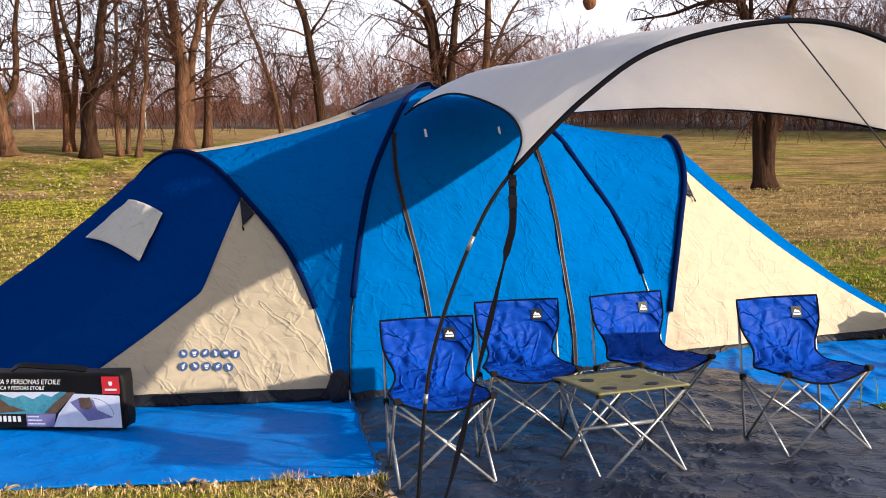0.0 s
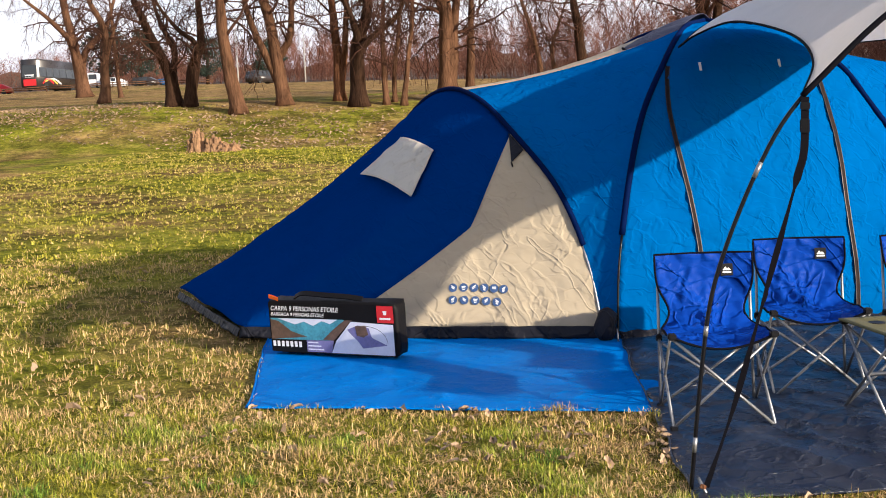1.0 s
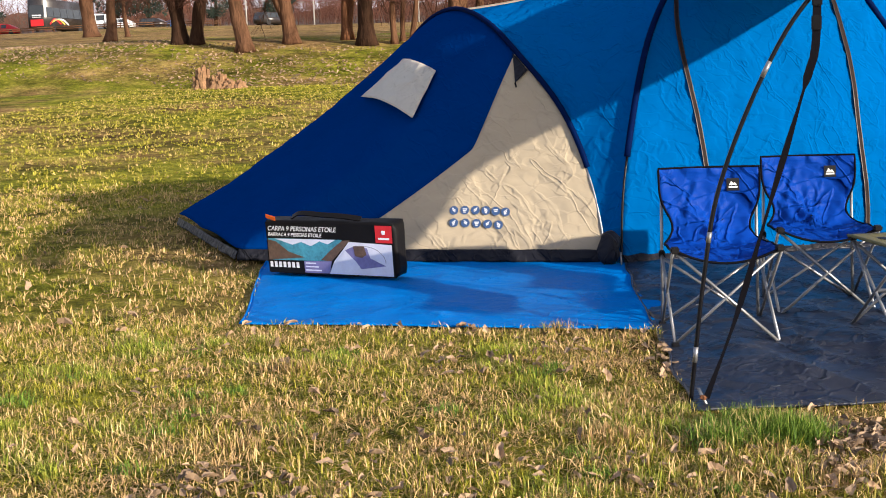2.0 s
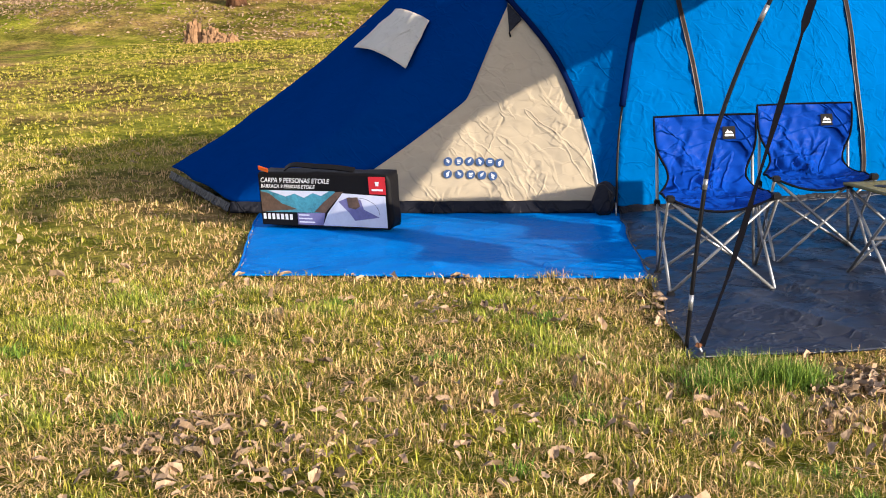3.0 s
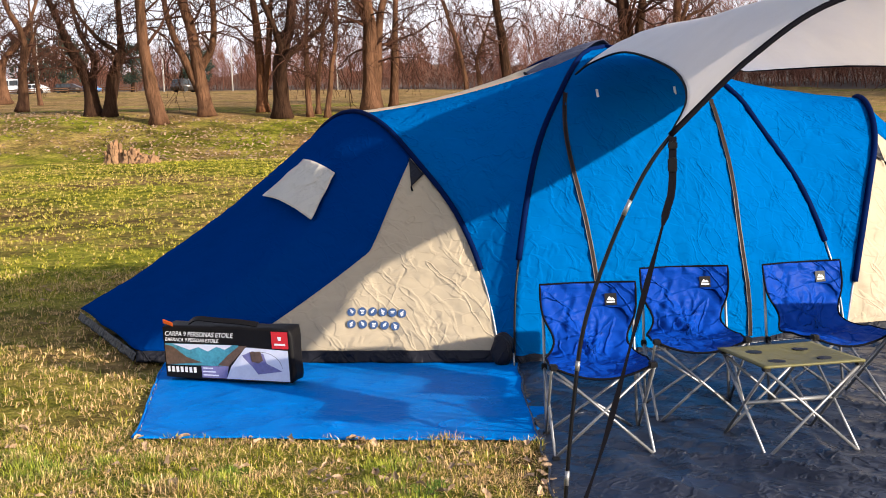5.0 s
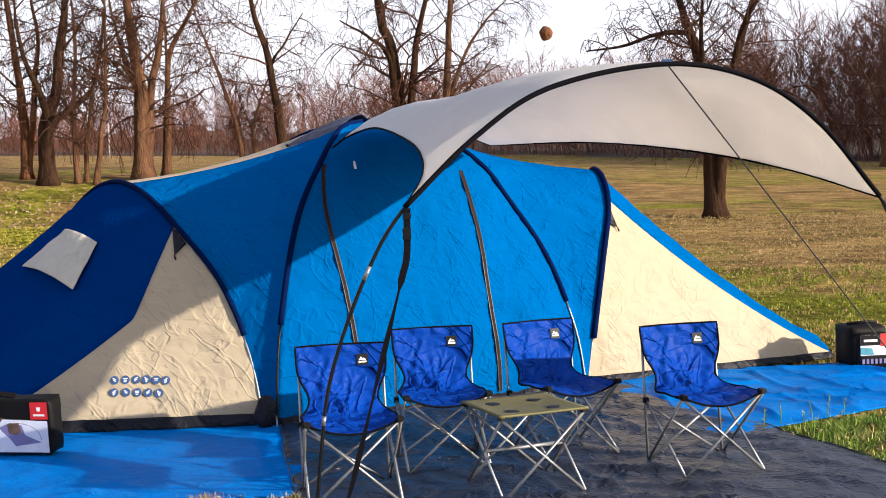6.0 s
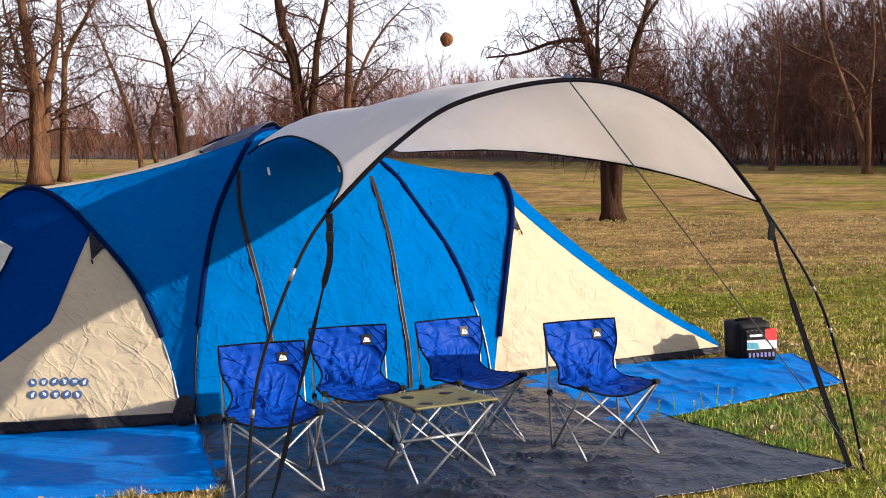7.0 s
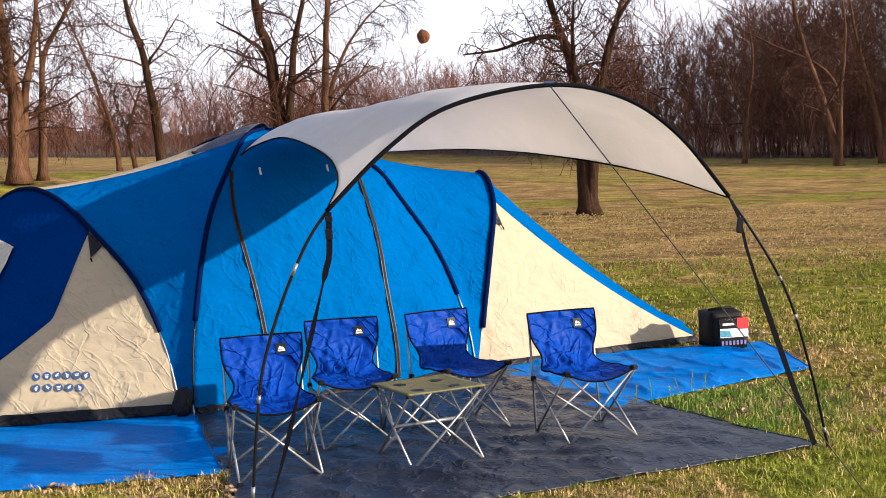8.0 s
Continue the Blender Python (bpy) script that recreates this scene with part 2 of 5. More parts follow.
def tube_data(line, radius, sides=6, verts=None, faces=None, flat=1.0):
    """Adds a tube along line; radius is a number or one per point."""
    verts = [] if verts is None else verts
    faces = [] if faces is None else faces
    first = len(verts)
    n = len(line)
    side = None
    for i, p in enumerate(line):
        d = (line[min(i + 1, n - 1)] - line[max(i - 1, 0)]).normalized()
        if side is None:
            side = d.orthogonal().normalized()
        side = (side - d * side.dot(d))
        side = side.normalized() if side.length > 1e-6 else d.orthogonal().normalized()
        up = d.cross(side)
        r = radius if isinstance(radius, (int, float)) else radius[i]
        for k in range(sides):
            a = math.tau * k / sides
            verts.append(p + side * (r * math.cos(a)) + up * (r * flat * math.sin(a)))
    for i in range(n - 1):
        for k in range(sides):
            a, b = first + i * sides + k, first + i * sides + (k + 1) % sides
            faces.append((a, b, b + sides, a + sides))
    faces.append(tuple(first + k for k in reversed(range(sides))))
    faces.append(tuple(first + (n - 1) * sides + k for k in range(sides)))
    return verts, faces


def tube(name, line, radius, material, parent, label="", sides=8, flat=1.0):
    v, f = tube_data([Vector(p) for p in line], radius, sides, flat=flat)
    return child(mesh_object(name, v, f, material), parent, label)


def ribbon(name, line, width, material, parent, label="", thick=0.004, normal=(0, -1, 0)):
    """A flat strap along line, with thickness."""
    line = [Vector(p) for p in line]
    verts, faces = [], []
    for i, p in enumerate(line):
        d = (line[min(i + 1, len(line) - 1)] - line[max(i - 1, 0)]).normalized()
        nn = Vector(normal)
        across = d.cross(nn).normalized()
        nn = across.cross(d).normalized()
        w = width if isinstance(width, (int, float)) else width[i]
        for sa, sn in ((-1, -1), (1, -1), (1, 1), (-1, 1)):
            verts.append(p + across * (sa * w / 2) + nn * (sn * thick / 2))
    for i in range(len(line) - 1):
        for k in range(4):
            a, b = 4 * i + k, 4 * i + (k + 1) % 4
            faces.append((a, b, b + 4, a + 4))
    faces += [(3, 2, 1, 0), tuple(len(verts) - 4 + k for k in range(4))]
    return child(mesh_object(name, verts, faces, material, smooth=False), parent, label)


def box_part(name, size, m, material, parent, label="", bevel=0.004):
    bm = bmesh.new()
    bmesh.ops.create_cube(bm, size=1.0, matrix=m @ Matrix.Diagonal((*size, 1)))
    if bevel:
        bmesh.ops.bevel(bm, geom=bm.edges[:], offset=bevel, segments=2, affect="EDGES")
    return part(name, bm, material, parent, label)


def sheet(name, f, nu, nv, material, parent, label="", wrinkle=0.006, freq=3.0, thick=0.004):
    """Cloth: the surface f(u, v), slightly creased, with thickness."""
    verts, faces = [], []
    for j in range(nv + 1):
        for i in range(nu + 1):
            verts.append(f(i / nu, j / nv))
    flat = [v.copy() for v in verts]
    for j in range(nv + 1):
        for i in range(nu + 1):
            if wrinkle and 0 < i < nu and 0 < j < nv:
                k = j * (nu + 1) + i
                nrm = (flat[k + 1] - flat[k - 1]).cross(flat[k + nu + 1] - flat[k - nu - 1])
                if nrm.length > 1e-9:
                    p = flat[k]
                    p2 = Vector((p.x, p.y, p.z * 2.2))
                    w = noise.noise(p2 * freq) + 0.6 * noise.noise(p2 * freq * 2.3 + Vector((3, 1, 7))) + 0.9 * (0.4 - abs(noise.noise(p2 * freq * 2.7)))
                    verts[k] = p + nrm.normalized() * (w * wrinkle)
    for j in range(nv):
        for i in range(nu):
            a = j * (nu + 1) + i
            faces.append((a, a + 1, a + nu + 2, a + nu + 1))
    ob = child(mesh_object(name, verts, faces, material), parent, label)
    md = ob.modifiers.new("thickness", "SOLIDIFY")
    md.thickness, md.offset = thick, 0
    return ob


# ---- ground ----
def clamp01(x):
    return min(1.0, max(0.0, x))


def ease(a, b, x):
    t = clamp01((x - a) / (b - a))
    return t * t * (3 - 2 * t)


def terrain(x, y):
    th = math.degrees(math.atan2(x, max(y, 1.0)))
    s = min(0.075, max(0.03, 0.05 - 0.0008 * th))
    r = max(0.0, y - 9.5)
    z = s * (r - 2.5 + 2.5 * math.exp(-r / 2.5))
    left = ease(-3.0, -11.0, x)
    far = y + 0.45 * (-x - 12) * 0.6
    z += left * (-0.35 * ease(29, 32, far) * ease(38, 33, far) + 0.95 * ease(32.5, 41, far))
    z += left * (0.5 * ease(95, 118, far) - 0.016 * max(0.0, far - 42))
    return z


def axis(near, far, step, grow):
    out, x = [0.0], 0.0
    while x < far:
        x += step if x < near else step * (1 + (x - near) * grow)
        out.append(x)
    return out


def build_ground():
    xs = axis(9, 420, 0.25, 0.18)
    xs = [-x for x in reversed(xs[1:])] + xs
    ys = axis(14, 520, 0.25, 0.16)
    ys = [-y for y in reversed(axis(3, 160, 0.4, 0.3)[1:])] + ys
    verts, faces = [], []
    for y in ys:
        for x in xs:
            tent = ease(1.2, 2.4, math.hypot((x - 0.3) / 2.6, (y - 7.2) / 1.9))
            bumps = 0.03 * noise.noise(Vector((x * 0.6, y * 0.6, 0))) - 0.012
            bumps += 0.18 * ease(12, 40, y) * noise.noise(Vector((x * 0.07, y * 0.07, 4)))
            verts.append((x, y, terrain(x, y) + bumps * tent - 0.004))
    w = len(xs)
    for j in range(len(ys) - 1):
        for i in range(w - 1):
            a = j * w + i
            faces.append((a, a + 1, a + w + 1, a + w))
    return mesh_object("ground", verts, faces, GRASS)


def grass_material():
    m = bpy.data.materials.new("winter lawn with straw patches")
    m.use_nodes = True
    nt = m.node_tree
    p = nt.nodes["Principled BSDF"]
    patch = noise_node(nt, 0.35, 6, 0.65)
    broad = noise_node(nt, 0.11, 5, 0.65, (0.6, 1.5, 1))
    fine, tuft, sward = noise_node(nt, 30, 6, 0.75), noise_node(nt, 7.0, 5, 0.7), noise_node(nt, 1.3, 5, 0.7, (0.8, 1.3, 1))
    grain = mix_node(nt, 0.36, mix_node(nt, 0.45, fine, tuft), sward)
    # the darkest stops put shade between the tufts into the colour
    green = ramp_node(nt, grain, [(0.36, (0.020, 0.026, 0.003)), (0.47, (0.110, 0.118, 0.011)), (0.54, (0.235, 0.228, 0.024)), (0.64, (0.46, 0.40, 0.075))])
    straw = ramp_node(nt, grain, [(0.36, (0.045, 0.025, 0.012)), (0.47, (0.19, 0.115, 0.045)), (0.54, (0.34, 0.215, 0.085)), (0.64, (0.54, 0.37, 0.17))])
    # a belt of dry grass crosses the field beyond the camp on the +x side
    tc, xyz, total = (nt.nodes.new("ShaderNode" + k) for k in ("TexCoord", "SeparateXYZ", "Math"))
    nt.links.new(tc.outputs["Object"], xyz.inputs[0])
    along = ramp_node(nt, map_node(nt, xyz.outputs[1], 0, 60), [(0.0, (0.42,) * 3), (0.20, (0.22,) * 3), (0.30, (0.62,) * 3), (0.40, (1.0,) * 3), (0.50, (1.0,) * 3), (0.60, (0.35,) * 3), (0.75, (0.8,) * 3), (1.0, (0.6,) * 3)])
    east = map_node(nt, xyz.outputs[0], -4, 4)
    west = ramp_node(nt, map_node(nt, xyz.outputs[1], 0, 60), [(0.0, (0.46,) * 3), (0.5, (0.38,) * 3), (0.72, (0.36,) * 3), (0.88, (0.8,) * 3)])
    dry = map_node(nt, mix_node(nt, east, west, along), 0, 1, -0.13, 0.15)
    nt.links.new(mix_node(nt, 0.5, patch, broad), total.inputs[0])
    nt.links.new(dry, total.inputs[1])
    f = ramp_node(nt, total.outputs[0], [(0.44, (0, 0, 0)), (0.56, (1, 1, 1))])
    sown = ramp_node(nt, noise_node(nt, 0.55, 8, 0.78, (0.7, 1.0, 1)), [(0.36, (0.45, 0.45, 0.45)), (0.5, (0.95, 0.95, 0.95)), (0.64, (1.35, 1.35, 1.3))])
    nt.links.new(mix_node(nt, 1.0, mix_node(nt, f, green, straw), sown, "MULTIPLY"), p.inputs["Base Color"])
    p.inputs["Roughness"].default_value = 0.95
    p.inputs["Specular IOR Level"].default_value = 0.05
    b = nt.nodes.new("ShaderNodeBump")
    b.inputs["Strength"].default_value, b.inputs["Distance"].default_value = 1.0, 0.09
    nt.links.new(grain, b.inputs["Height"])
    nt.links.new(b.outputs[0], p.inputs["Normal"])
    return m


def map_node(nt, val, a, b, c=0.0, d=1.0):
    m = nt.nodes.new("ShaderNodeMapRange")
    for k, q in ((1, a), (2, b), (3, c), (4, d)):
        m.inputs[k].default_value = q
    nt.links.new(val, m.inputs[0])
    return m.outputs[0]


GRASS = grass_material()
tagged(build_ground(), "patchy green and straw-coloured winter park grass", "ground", kind="structure")


# ---- tarpaulins ----
def tarp(name, corners, z, material, label, folds, seed):
    """A ground sheet inside a polygon of corners (a quad with curved edges), lying with low folds."""
    a, b, c, d = [Vector((*q, 0)) for q in corners]

    def f(u, v):
        p = a.lerp(b, u).lerp(d.lerp(c, u), v)
        off = Vector((seed, seed * 2.3, 0))
        edge = 0.03 * noise.noise(p * 2.5 + off) * (1 - 4 * u * (1 - u) * 4 * v * (1 - v))
        low = noise.noise(Vector((p.x * 1.3 + p.y * 1.9, p.y * 0.7 - p.x * 0.5, seed)))
        ridge = (1 - abs(noise.noise(Vector((p.x * 0.9 - p.y * 0.6, p.y * 2.6 + p.x * 1.2, seed + 5))))) ** 8
        ridge += 0.7 * (1 - abs(noise.noise(Vector((p.x * 2.8 + p.y * 0.8, p.y * 0.8 - p.x * 0.3, seed + 9))))) ** 10
        inner = min(1.0, 8 * min(u, 1 - u, v, 1 - v) + 0.25)
        return Vector((p.x + edge, p.y + edge, z + folds * inner * (0.3 * (low + 1) + 0.55 * ridge)))

    ob = sheet(name, f, 110, 110, material, None, wrinkle=0.0, thick=0.003)
    for at in (lambda k: f(k, 0), lambda k: f(1, k), lambda k: f(k, 1), lambda k: f(0, k)):
        tube("hem", [at(k / 60) + Vector((0, 0, 0.003)) for k in range(61)], 0.006, material, ob, "folded hem")
    return tagged(ob, label, "tarpaulin")


tarp("blue_tarpaulin", [(-2.60, 5.35), (-0.2, 5.53), (-0.3, 8.0), (-3.5, 7.6)], 0.012, TARP_BLUE,
     "shiny bright blue tarpaulin spread on the grass beside the tent", 0.012, 1.0)
tarp("blue_tarpaulin", [(2.1, 6.66), (4.18, 7.95), (4.35, 9.5), (1.3, 9.3)], 0.012, TARP_BLUE,
     "rumpled bright blue tarpaulin under the tent's end", 0.05, 6.0)
tarp("grey_tarpaulin", [(-0.13, 4.13), (3.12, 5.25), (1.75, 8.8), (-0.85, 7.5)], 0.010, TARP_GREY,
     "slate grey plastic tarpaulin with creases under the chairs", 0.055, 3.0)

# ---- the tent ----
tent = thing("family_tent", "large blue and cream dome tent with two sleeping wings", "tent")
APEX = (-0.35, 9.25, 2.26)
POLE_L = [(-0.86, 7.47, 0.0), (-0.84, 7.56, 0.6), (-0.73, 7.84, 1.42), (-0.58, 8.25, 1.90), (-0.47, 8.72, 2.17), APEX]
POLE_C = [(1.45, 8.75, 0.0), (1.37, 8.79, 0.5), (1.16, 8.86, 1.08), (0.86, 8.93, 1.56), (0.63, 8.99, 1.87), (0.2, 9.12, 2.16), APEX]


def opposite(line):
    """The far half of a crossing pole: the near half turned about the middle of the dome."""
    return [(2 * APEX[0] - x, 2 * APEX[1] - y, z) for x, y, z in reversed(line)]


pole_l, pole_c = smooth_line(POLE_L, 40), smooth_line(POLE_C, 40)
back_l, back_c = smooth_line(opposite(POLE_L), 40), smooth_line(opposite(POLE_C), 40)
HOOP_L = [(-0.95, 7.50, 0.0), (-1.07, 7.62, 0.52), (-1.30, 7.78, 1.02), (-1.66, 8.04, 1.42), (-1.98, 8.32, 1.69), (-2.32, 8.68, 1.80),
          (-2.66, 8.98, 1.70), (-3.05, 9.30, 1.35), (-3.4, 9.6, 0.8), (-3.65, 9.8, 0.0)]
HOOP_R = [(1.46, 8.80, 0.0), (1.55, 8.90, 0.55), (1.64, 9.05, 1.04), (1.72, 9.28, 1.44), (1.71, 9.52, 1.69), (1.66, 9.84, 1.79),
          (1.66, 10.2, 1.69), (1.70, 10.6, 1.2), (1.75, 10.9, 0.0)]
hoop_l, hoop_r = smooth_line(HOOP_L, 80), smooth_line(HOOP_R, 80)
dome_left = [*pole_l, *back_c[1:]]       # front left foot, over the top, to the back left foot
dome_right = [*pole_c, *back_l[1:]]


def loft(one, two, sag):
    def f(u, v):
        p = at_line(one, u).lerp(at_line(two, u), v)
        p.z -= sag * 4 * v * (1 - v) * math.sin(math.pi * u)
        return p
    return f


def part_of(f, u0, u1, v0=0.0, v1=1.0):
    """The piece of a surface between two lines; a bound may be a function of the other way."""
    def g(u, v):
        a = u0(v) if callable(u0) else u0
        b = u1(v) if callable(u1) else u1
        return f(a + (b - a) * u, v0 + (v1 - v0) * v)
    return g


join_l, join_r = loft(dome_left, hoop_l, 0.07), loft(dome_right, hoop_r, 0.07)
sheet("side_panel", part_of(join_l, 0.0, 0.475), 60, 36, SKY_BLUE, tent, "bright blue panel between the dome and a wing")
sheet("roof_panel", part_of(join_l, 0.475, 1.0), 50, 30, CREAM, tent, "cream rear roof panel")
sheet("side_panel", part_of(join_r, 0.0, 0.52), 60, 30, SKY_BLUE, tent, "bright blue panel between the dome and a wing")
sheet("roof_panel", part_of(join_r, 0.52, 1.0), 50, 24, CREAM, tent, "cream rear roof panel")


def door_surface(u, v):
    """Front wall between the two front poles; u across, v upwards."""
    p = at_line(pole_l, v).lerp(at_line(pole_c, v), u)
    out = Vector((0.49, -0.87, 0.0))
    return p + out * (0.16 * 4 * u * (1 - u) * math.sin(math.pi * min(1, v * 1.1)) ** 0.8 * (1 - v))


def back_surface(u, v):
    return at_line(back_l, 1 - v).lerp(at_line(back_c, 1 - v), u) + Vector((-0.08, 0.14, 0)) * 4 * u * (1 - u) * math.sin(math.pi * v)


sheet("front_wall", door_surface, 60, 70, SKY_BLUE, tent, "bright blue front wall with a zipped door", wrinkle=0.013, freq=4.2)
sheet("rear_wall", back_surface, 30, 40, SKY_BLUE, tent)


def wing(ground_line, hoop, seam, front_label):
    """A sleeping wing: cloth from the hoop down to the ground; seam(v) parts the cream front from the navy top."""
    ground_line = [Vector(p) for p in ground_line]

    def f(u, v):
        top = at_line(hoop, u)
        k = (0.34, 0.60)
        if u < k[0]:
            g = ground_line[0].lerp(ground_line[1], u / k[0])
        elif u < k[1]:
            g = ground_line[1].lerp(ground_line[2], (u - k[0]) / (k[1] - k[0]))
        else:
            g = ground_line[2].lerp(ground_line[3], (u - k[1]) / (1 - k[1]))
        p = top.lerp(g, v)
        p.z -= 0.10 * 4 * v * (1 - v) * math.sin(math.pi * u) ** 2
        # folds drawn taut towards the pegged corner
        fan = math.sin(90 * (u - 0.42) / (0.55 + v)) + 0.6 * math.sin(47 * u + 3 * v)
        p += Vector((-0.2, -0.7, 0.6)) * (0.010 * fan * v * math.sin(math.pi * min(1, v)) * ease(0.3, 0.4, u) * ease(0.95, 0.7, u))
        # the hem is scalloped between its pegs
        p.z += 0.035 * abs(math.sin(26 * u)) * 0.6 * ease(0.9, 1.0, v) * ease(0.33, 0.36, u)
        return p
    return f


wing_l = wing([(-0.95, 7.50, 0.08), (-3.62, 7.36, 0.10), (-5.19, 9.28, 0.12), (-3.65, 9.8, 0.1)], hoop_l, None, "")
wing_r = wing([(1.52, 8.82, 0.08), (3.75, 9.82, 0.07), (3.95, 11.0, 0.08), (1.75, 10.9, 0.08)], hoop_r, None, "")


def seam_l(v):
    return 0.25 + 0.075 * max(0.0, 1 - v / 0.34) ** 1.15


def seam_r(v):
    return 0.37 - 0.03 * v


sheet("wing_front", part_of(wing_l, 0.0, seam_l), 50, 60, CREAM, tent, "cream front of the sleeping wing", wrinkle=0.01)
sheet("wing_cover", part_of(wing_l, seam_l, 1.0), 70, 60, NAVY, tent, "navy blue cover of the sleeping wing", wrinkle=0.008)
sheet("wing_front", part_of(wing_r, 0.0, seam_r), 50, 60, CREAM, tent, "cream front of the sleeping wing", wrinkle=0.01)
sheet("wing_cover", part_of(wing_r, seam_r, 1.0), 50, 50, SKY_BLUE, tent, "bright blue cover of the sleeping wing", wrinkle=0.008)


def skirt(name, a, b, top_z, lean):
    a, b = Vector(a), Vector(b)
    out = Vector((b.y - a.y, a.x - b.x, 0)).normalized()

    def f(u, v):
        p = a.lerp(b, u) + out * (0.016 + lean * v + 0.012 * noise.noise(Vector((u * 14, v * 3, a.x))))
        p.z = 0.022 + top_z * (1 - v) + 0.005 * noise.noise(Vector((u * 20, 0, b.x)))
        return p
    return sheet(name, f, 60, 5, GROUNDSHEET, tent, "dark grey groundsheet edge", wrinkle=0)


skirt("groundsheet_edge", (-3.62, 7.37, 0), (-0.95, 7.51, 0), 0.08, 0.03)
skirt("groundsheet_edge", (-0.86, 7.5, 0), (1.45, 8.78, 0), 0.05, 0.05)
skirt("groundsheet_edge", (1.52, 8.83, 0), (3.75, 9.83, 0), 0.06, 0.03)
skirt("groundsheet_edge", (-5.17, 9.30, 0), (-3.62, 7.39, 0), 0.06, 0.03)

OUT = Vector((0.3, -0.9, 0.15)) * 0.012
tube("pole_sleeve", [p + OUT for p in pole_l[9:]], 0.022, SLEEVE, tent, "navy pole sleeve")
tube("pole", [p + OUT for p in pole_l[:10]], 0.008, BLACK_TUBE, tent, "black bent pole")
tube("pole_sleeve", [p + OUT for p in pole_c[9:]], 0.022, SLEEVE, tent, "navy pole sleeve")
tube("pole", [p + OUT for p in pole_c[:10]], 0.008, STEEL, tent, "grey bent pole")
tube("pole_sleeve", [p + Vector((0.01, -0.01, 0.008)) for p in hoop_l[10:70]], 0.02, SLEEVE, tent, "navy pole sleeve")
tube("pole", hoop_l[:11], 0.009, STEEL, tent, "grey bent pole")
tube("pole_sleeve", [p + Vector((0.01, -0.01, 0.008)) for p in hoop_r[7:70]], 0.024, SLEEVE, tent, "navy pole sleeve")
tube("pole", hoop_r[:8], 0.009, STEEL, tent, "grey bent pole")
tube("pole_sleeve", back_l, 0.02, SLEEVE, tent, "navy pole sleeve")
tube("pole_sleeve", back_c, 0.02, SLEEVE, tent, "navy pole sleeve")

# door zips
FACE = Vector((0.49, -0.87, 0))
for ends in (((0.025, 0.645), (0.158, 0.383), (0.22, 0.2), (0.25, 0.02)), ((0.82, 0.62), (0.80, 0.583), (0.70, 0.30), (0.69, 0.02))):
    way = smooth_line([(u, v, 0) for u, v in ends], 40)
    line = [door_surface(q.x, q.y) + FACE * (0.014 + 0.004 * noise.noise(q * 30)) for q in way]
    z1 = ribbon("zip_tape", line, 0.032, ZIP_TAPE, tent, "grey brown zip tape", 0.004, (0.49, -0.87, 0.1))
    for side in (-1, 1):
        ribbon("zip_edge", [q + FACE * 0.003 + Vector((side * 0.0125, side * 0.007, 0)) for q in line], 0.005, ZIP_EDGE, z1, "", 0.003, (0.49, -0.87, 0.1))
for u, v in ((0.19, 0.642), (0.633, 0.65)):
    p = door_surface(u, v) + FACE * 0.02
    ribbon("toggle", [p + Vector((0, 0, 0.03)), p - Vector((-0.01, 0, 0.03))], 0.018, WHITE_TAPE, tent, "small white tie toggle", 0.006)


def on_wing(f, u, v, lift, away):
    return f(u, v) + Vector(away) * lift


# flap window on the navy wing, a loose cream cloth with a raised edge
WIN = [(0.492, 0.342), (0.50, 0.183), (0.40, 0.183), (0.35, 0.333)]


def window_flap(u, v):
    a = Vector((*WIN[1], 0)).lerp(Vector((*WIN[2], 0)), u)
    b = Vector((*WIN[0], 0)).lerp(Vector((*WIN[3], 0)), u)
    q = a.lerp(b, v)
    puff = 0.02 + 0.05 * v * math.sin(math.pi * (0.15 + 0.7 * u)) + 0.012 * noise.noise(Vector((u * 4, v * 4, 2)))
    return wing_l(q.x, q.y) + Vector((-0.35, -0.75, 0.55)) * puff


sheet("window_flap", window_flap, 20, 20, FLAP, tent, "cream window flap hanging on the navy cover", wrinkle=0.006, freq=9)
# dark vent flaps where each hoop meets the cream front
for f, rows, away in ((wing_l, ((0.325, 0.004), (0.287, 0.004), (0.285, 0.06)), (-0.4, -0.8, 0.3)), (wing_r, ((0.35, 0.004), (0.315, 0.004), (0.318, 0.045)), (0.4, -0.8, 0.3))):
    a, b, c = [f(u, v) + Vector(away) * 0.02 for u, v in rows]
    sheet("vent_flap", lambda u, v, a=a, b=b, c=c: a.lerp(b, u).lerp(c, v), 6, 6, GROUNDSHEET, tent, "small dark triangular flap", wrinkle=0)
    tube("tie_cord", [c, c + Vector((0.01, -0.01, -0.03))], 0.006, TRIM, tent, "black cord end")
